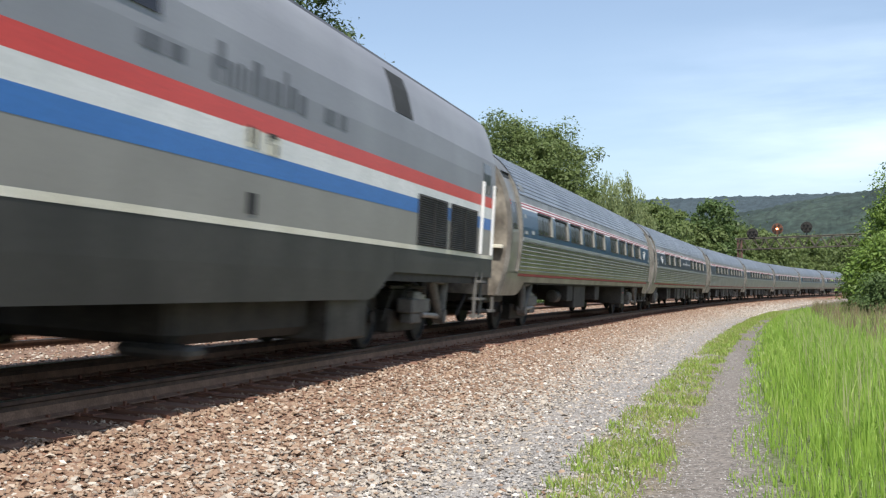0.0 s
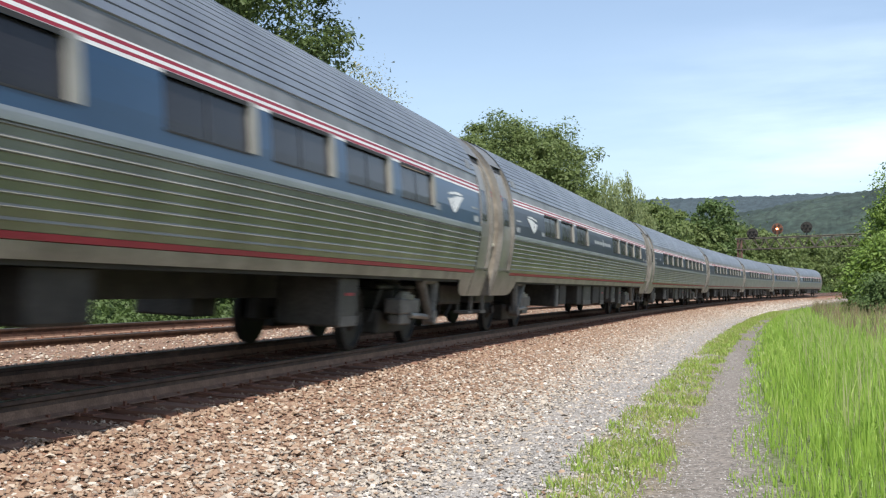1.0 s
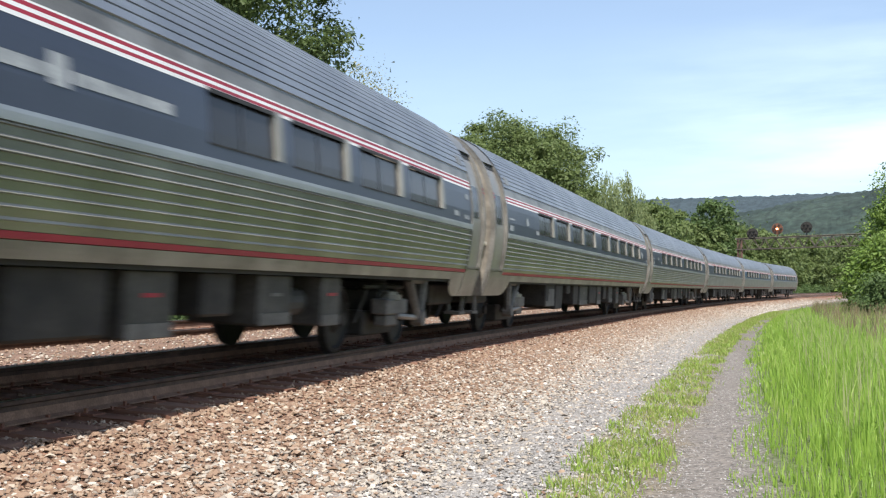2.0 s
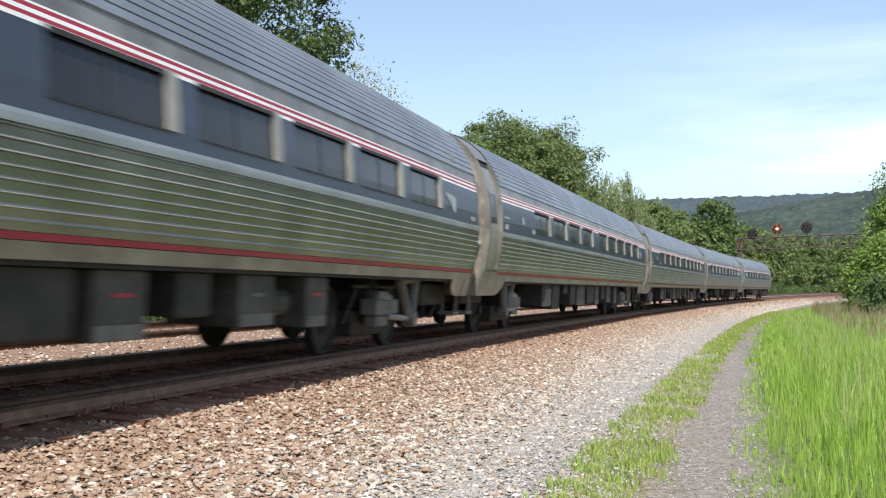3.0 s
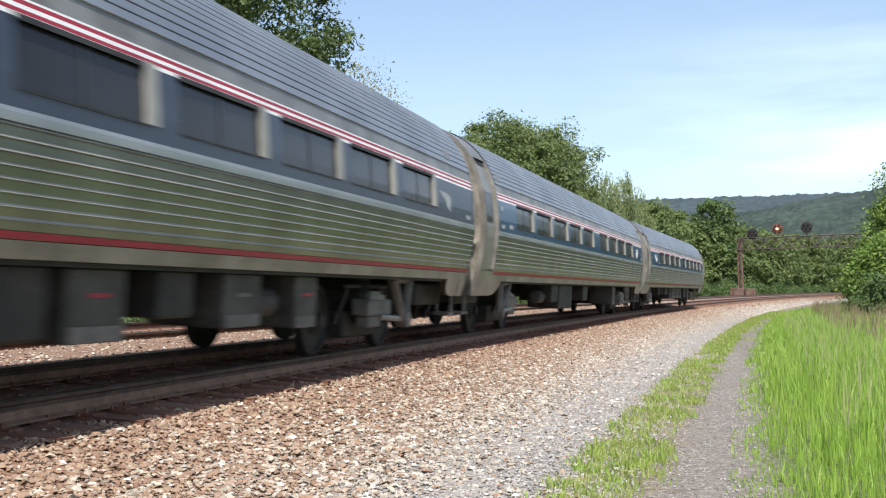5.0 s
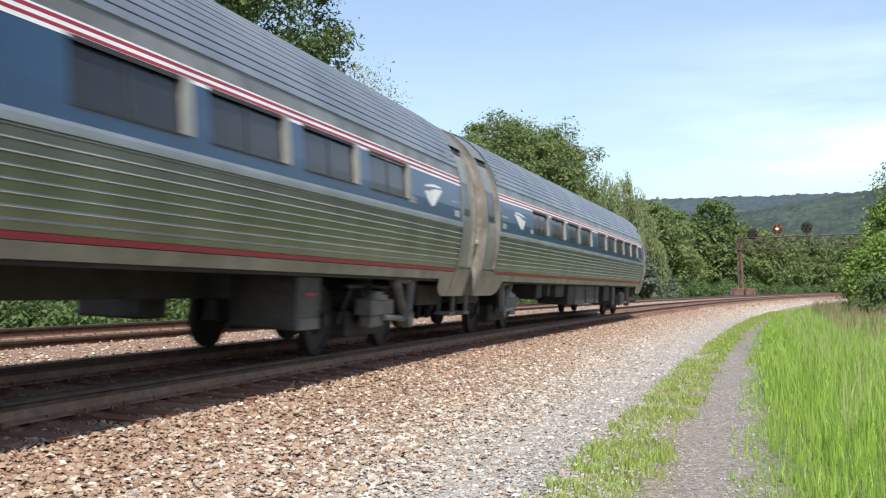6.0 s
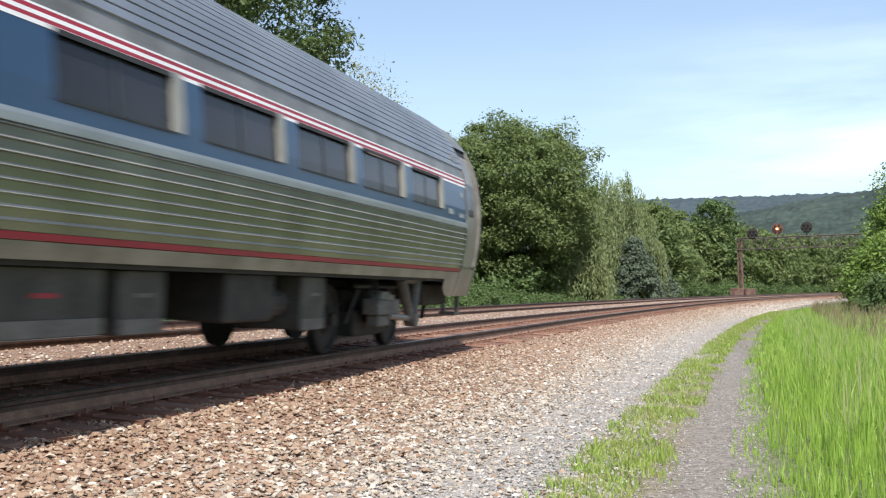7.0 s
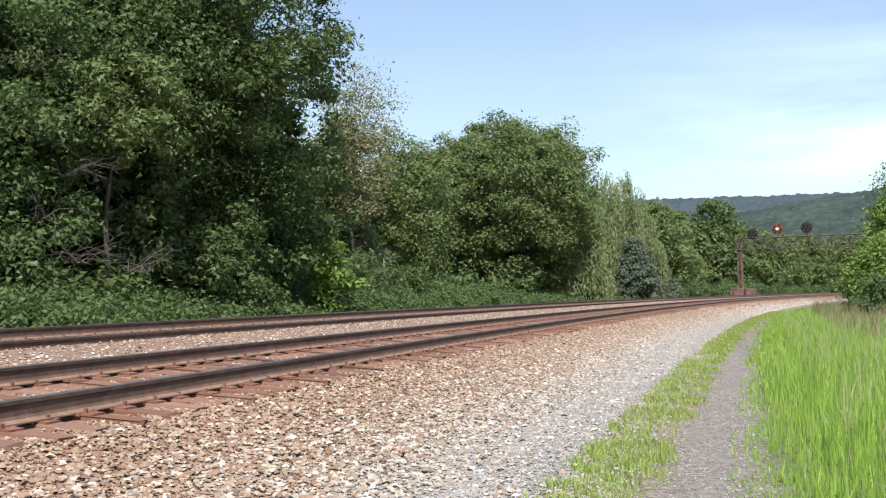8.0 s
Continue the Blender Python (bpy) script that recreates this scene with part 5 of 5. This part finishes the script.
STANDARD = [(-8.6, -7.03), (-6.52, -4.95), (-4.45, -2.88), (-2.42, -0.85), (0.40, 1.97), (2.45, 4.02), (4.5, 6.07), (6.5, 8.07), (8.55, 10.05)]
CAFE = [(-8.58, -7.02), (-6.5, -4.98), (-4.42, -2.7), (2.2, 3.6), (4.0, 5.55), (6.05, 7.6), (8.05, 9.7)]
GEAR = [(-6.45, -5.4, 0.50, UNDER_PALE), (-5.2, -4.3, 0.42, UNDER), (-3.7, -3.2, 0.80, UNDER), (-2.7, -2.0, 0.50, UNDER), (-1.7, -0.4, 0.48, UNDER_LIGHT), (0.0, 1.2, 0.50, UNDER), (1.45, 2.2, 0.46, UNDER_LIGHT), (2.7, 3.3, 0.62, UNDER), (3.9, 4.7, 0.5, UNDER_LIGHT), (5.6, 6.2, 0.45, UNDER_LIGHT)]
GEAR_CAFE = [(-5.9, -5.45, 0.48, UNDER_PALE), (-5.3, -4.4, 0.52, UNDER)] + GEAR[3:]
GEAR_B = [(-6.2, -5.55, 0.42, UNDER_LIGHT), (-0.4, 0.4, 0.6, UNDER), (2.2, 4.0, 0.42, UNDER), (4.2, 5.0, 0.6, UNDER)]
GEAR_LAST = [(-6.9, -6.3, 0.70, UNDER), (-5.6, -5.3, 0.74, UNDER), (-4.6, -3.5, 0.72, UNDER), (-2.9, -1.9, 0.50, UNDER), (-1.8, -0.2, 0.5, UNDER_LIGHT), (0.0, 1.5, 0.52, UNDER_LIGHT), (1.7, 2.4, 0.5, UNDER_LIGHT), (3.5, 4.6, 0.55, UNDER), (5.35, 6.05, 0.42, UNDER_LIGHT)]


def loco_half(z):
    return float(np.interp(z, (0.7, 1.2, 3.0, 3.2, 3.6, 3.9, 4.08, 4.18, 4.22), (1.50, 1.52, 1.50, 1.475, 1.36, 1.22, 0.98, 0.5, 0.0)))


def loco_patch(bm, side, x0, x1, z0, z1, off=0.0, steps=3, thick=0.0):
    zs = [z0 + (z1 - z0) * i / steps for i in range(steps + 1)]
    prof = [(side * (loco_half(z) + off), z) for z in zs]
    if thick:
        prof += [(side * (loco_half(z) + off - thick), z) for z in reversed(zs)]
        strip(bm, prof, x0, x1, True)
    else:
        strip(bm, prof, x0, x1)


def locomotive(m):
    c = thing("diesel_locomotive", "grey diesel locomotive with red white and blue stripes", "locomotive", m)
    R, F = 10.05, -8.2

    def side_bands(z0, z1, off=0.0, x0=F, x1=R, steps=2):
        return both(lambda bm, sd: loco_patch(bm, sd, x0, x1, z0, z1, off, steps))
    sided("skirt", lambda bm, sd: [loco_patch(bm, sd, x0, x1, z0, 1.45, 0, 2) for x0, x1, z0 in ((F, 3.35, 0.76), (4.25, R, 1.12))] + [bm.faces.new([bm.verts.new((x, sd * loco_half(z), z)) for x, z in ((3.35, 1.45), (3.35, 0.76), (3.55, 0.80), (3.8, 0.93), (4.05, 1.06), (4.25, 1.12), (4.25, 1.45))])], LOCO_DARK, c, "dark grey side skirt")
    part("sill_stripe", side_bands(1.45, 1.515, 0.004), CREAM, c, "thin cream stripe")
    part("lower_side", side_bands(1.515, 1.97), LOCO_GREY, c, "warm light grey paint")
    sided("blue_stripe", lambda bm, sd: (loco_patch(bm, sd, F, 5.15, 1.97, 2.17, 0.002, 1), loco_patch(bm, sd, 8.8, R, 1.97, 2.17, 0.002, 1), loco_patch(bm, sd, 5.15, 8.8, 1.97, 2.17, 0.0, 1)), LOCO_BLUE, c, "broad blue stripe")
    part("white_stripe", side_bands(2.17, 2.37, 0.002), WHITE, c, "broad white stripe")
    part("red_stripe", side_bands(2.37, 2.555, 0.002), LOCO_RED, c, "broad red stripe")
    part("upper_side", side_bands(2.555, 3.2), LOCO_SILVER, c, "silver grey paint")
    part("upper_slope", side_bands(3.2, 3.93, 0, F, R - 0.02, 10), LOCO_SILVER, c, "silver grey sloping upper side", smooth=True)
    part("roof", side_bands(3.93, 4.22, 0, F, R - 0.02, 8), LOCO_SOOT, c, "soot-darkened roof", smooth=True)
    # rear end wall and blunt nose
    for x0, x1, nm in ((R - 0.06, R - 0.002, "rear_wall"),):
        prof = [(loco_half(z) - 0.01, z) for z in (1.1, 1.6, 2.2, 2.8, 3.2, 3.6, 3.9, 4.08, 4.18)]
        bm = bmesh.new()
        strip(bm, prof + [(-y, z) for y, z in reversed(prof)], x0, x1, True)
        bmesh.ops.recalc_face_normals(bm, faces=bm.faces)
        part(nm, bm, LOCO_GREY, c)
    bm = bmesh.new()
    sec = []
    for x, k, h in ((F, 1.0, 0.0), (F - 0.7, 0.99, 0.35), (F - 1.4, 0.93, 1.3), (F - 1.9, 0.84, 1.75), (F - 2.2, 0.7, 2.2)):
        zs = (0.76, 1.3, 2.0, 2.6, 3.0, 3.2, 3.6, 3.95, 4.22)
        pr = [(loco_half(z) * k, min(z, 4.22 - h) if z > 1.5 else z) for z in zs]
        pr = pr + [(-y, z) for y, z in reversed(pr[:-1])]
        sec.append([bm.verts.new((x, y, z)) for y, z in pr])
    for p, q in zip(sec, sec[1:]):
        for i in range(len(p) - 1):
            bm.faces.new((p[i], p[i + 1], q[i + 1], q[i]))
    bm.faces.new(sec[-1])
    bmesh.ops.recalc_face_normals(bm, faces=bm.faces)
    part("nose", bm, LOCO_SILVER, c, "sloping cab nose")
    # radiator grilles
    for x0, x1 in ((5.2, 6.78), (6.98, 8.74)):
        for sd in (1, -1):
            bm = bmesh.new()
            loco_patch(bm, sd, x0, x1, 1.525, 2.25, 0.012, 2, 0.03)
            g = part("grille", bm, RUBBER, c, "black louvred radiator grille")
            for k in range(22):
                z = 1.54 + k * 0.0322
                bm = bmesh.new()
                strip(bm, [(sd * (loco_half(z) + 0.014), z), (sd * (loco_half(z) + 0.030), z + 0.004), (sd * (loco_half(z) + 0.014), z + 0.018)], x0 + 0.02, x1 - 0.02, True)
                part("louvre", bm, UNDER_LIGHT, g)
            bm = bmesh.new()
            loco_patch(bm, sd, (x0 + x1) / 2 - 0.03, (x0 + x1) / 2 + 0.03, 1.53, 2.24, 0.032, 2, 0.02)
            part("grille_post", bm, UNDER, g)
    for sd in (1, -1):
        bm = bmesh.new()
        loco_patch(bm, sd, 4.05, 4.85, 3.23, 3.80, 0.008, 3, 0.02)
        part("roof_grille", bm, RUBBER, c, "dark brown roof vent")
        bm = bmesh.new()
        loco_patch(bm, sd, 9.1, 9.66, 2.6, 3.12, 0.006, 3, 0.02)
        part("rear_window", bm, PANE, c, "dark rear door window")
        for x in (8.9, 9.74):
            bm = rod(bmesh.new(), (x, sd * 1.56, 1.52), (x, sd * 1.56, 2.78), 0.028, n=8)
            part("handrail", bm, WHITE, c, "white painted handrail")
        bm = bmesh.new()
        for dx in (8.9, 9.3):
            rod(bm, (dx, sd * 1.5, 0.4), (dx, sd * 1.5, 1.2), 0.03, n=6)
        for k in range(3):
            box(bm, 8.9, 9.3, sd * 1.5 - 0.1, sd * 1.5 + 0.1, 0.42 + k * 0.3, 0.46 + k * 0.3)
        part("ladder", bm, UNDER_PALE, c, "grey steel step ladder")
        # name and number as plain bars
        for x0, x1, z0, z1 in ((-2.3, -1.95, 2.72, 2.84), (-1.85, -1.6, 2.72, 2.84), (-1.12, -1.02, 2.68, 2.9), (-1.02, -0.9, 2.82, 3.04), (-0.9, -0.8, 2.68, 2.9), (-0.74, -0.66, 2.68, 2.90), (-0.60, -0.52, 2.68, 2.92), (-0.46, -0.38, 2.68, 2.90), (-0.30, -0.14, 2.68, 3.0), (-0.06, 0.08, 2.68, 2.90), (0.16, 0.34, 2.68, 2.91), (0.42, 0.50, 2.68, 3.04), (0.54, 0.74, 2.70, 2.92), (0.8, 0.98, 2.68, 2.88), (1.5, 1.85, 2.7, 2.86), (1.95, 2.2, 2.7, 2.86)):
            bm = bmesh.new()
            loco_patch(bm, sd, x0, x1, z0, z1, 0.004, 2)
            part("lettering", bm, material_slate, c, "slate grey lettering bar")
        bm = bmesh.new()
        loco_patch(bm, sd, -0.42, -0.08, 2.2, 2.38, 0.008, 2)
        loco_patch(bm, sd, 0.0, 0.36, 2.18, 2.37, 0.008, 2)
        part("badge", bm, CREAM, c, "cream anniversary badge")
        for x0, x1, z0, z1 in ((-0.36, -0.30, 2.24, 2.40), (-0.22, -0.16, 2.2, 2.39), (0.06, 0.28, 2.34, 2.385), (0.06, 0.11, 2.27, 2.35), (0.24, 0.30, 2.19, 2.29)):
            bm = bmesh.new()
            loco_patch(bm, sd, x0, x1, z0, z1, 0.014, 2)
            part("badge_stroke", bm, UNDER_LIGHT, c, "dark badge stroke")
        bm = bmesh.new()
        loco_patch(bm, sd, -0.32, -0.1, 1.58, 1.78, 0.006, 2)
        part("filler_hatch", bm, RUBBER, c, "dark filler recess")
        bm = bmesh.new()
        loco_patch(bm, sd, -2.9, -2.0, 3.02, 3.19, 0.006, 2)
        part("cab_window", bm, PANE, c)
    bm = boxes((-0.9, 2.3, -1.15, 1.15, 0.34, 0.84), bevel=0.1)
    part("fuel_tank", bm, UNDER, c, "black fuel tank")
    for sd in (1, -1):
        y0, y1 = sorted((sd * 0.6, sd * 1.36))
        part("battery_box", boxes((2.35, 3.7, y0, y1, 0.26, 0.84), bevel=0.03), UNDER_LIGHT, c, "dusty grey equipment box")
        part("tank_drain", boxes((-0.95, -0.6, y0, y1, 0.24, 0.36), bevel=0.04), UNDER_LIGHT, c, "pale grey drain sump")
    part("underframe", boxes((F, R, -1.46, 1.46, 1.0, 1.16)), UNDER, c)
    for x, e in ((6.6, 1), (-6.6, -1)):
        bogie(c, x, e)
    bm = bmesh.new()
    rod(bm, (R - 0.3, 0, 0.85), (R + 0.5, 0, 0.85), 0.11, n=8)
    box(bm, R + 0.2, R + 0.5, -0.17, 0.17, 0.68, 1.02, 0.03)
    part("coupler", bm, UNDER, c)
    bm = boxes((R - 0.02, R + 0.28, -0.62, -0.5, 1.2, 3.2), (R - 0.02, R + 0.28, 0.5, 0.62, 1.2, 3.2))
    part("diaphragm", bm, RUBBER, c, "black rubber gangway bellows")
    return c


material_slate = material("slate_lettering", (0.09, 0.092, 0.105), (0.12, 0.122, 0.135), 2, 0.5)


def train_frame(s, half, turned=False):
    """The pose of a car whose middle is at s, carried by trucks half metres ahead of it and behind."""
    a, b = spot(s - half, 0), spot(s + half, 0)
    c, u = (a + b) / 2, b - a
    m = Matrix.Translation(c) @ Matrix.Rotation(math.atan2(u.y, u.x), 4, "Z") @ Matrix.Translation((0, -0.75, 0)) @ Matrix.Rotation(math.atan(CANT), 4, "X") @ Matrix.Translation((0, 0.75, 0))
    return m @ Matrix.Rotation(math.pi, 4, "Z") if turned else m


def tail_at(t):
    """Where the last coach's end is along the line."""
    return 20.076 - 25.627 * (t - 7) + 0.0904 * (t - 7) ** 2


TURNED = {1, 6}


def car_pose(i, t):
    return train_frame(tail_at(t) - 26.01 * i - 13.005 + 0.3, 9.07, i in TURNED)


def loco_pose(t):
    return train_frame(tail_at(t) - 26.01 * 7 - 10.605, 6.6)


CARS = {}


def build_train():
    plain = "stainless steel passenger coach with faded blue window band"
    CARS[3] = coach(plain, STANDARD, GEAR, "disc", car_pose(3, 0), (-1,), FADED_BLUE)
    for i in (2, 4):
        CARS[i] = copy_thing(CARS[3], car_pose(i, 0))
    CARS[1] = coach("stainless steel passenger coach with swept white emblem", STANDARD, GEAR_B, "arrow", car_pose(1, 0), post=-1)
    CARS[6] = copy_thing(CARS[1], car_pose(6, 0))
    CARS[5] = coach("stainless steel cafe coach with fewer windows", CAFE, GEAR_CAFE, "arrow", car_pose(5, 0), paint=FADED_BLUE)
    CARS[0] = coach("last stainless steel coach of the train", STANDARD, GEAR_LAST, "arrow", car_pose(0, 0))
    CARS[7] = locomotive(loco_pose(0))


build_ground()
build_hills()
build_trees()
build_signal_bridge()
build_train()
build_grass()
build_ballast()
build_track(0.0, 0.0, "near railway track with rusty sleepers and worn rails", (3, 110))
build_track(-FAR_TRACK, FAR_LIFT, "far railway track with rusty sleepers and worn rails", (8, 120))


def motions():
    """The whole train rolls along the line towards the camera and past it."""
    clock = [0.0, 0.1] + [0.4 * k for k in range(1, 20)] + [7.9, 8.0]
    for i in range(7):
        walk(CARS[i], [(t, car_pose(i, t)) for t in clock])
    walk(CARS[7], [(t, loco_pose(t)) for t in clock])


motions()
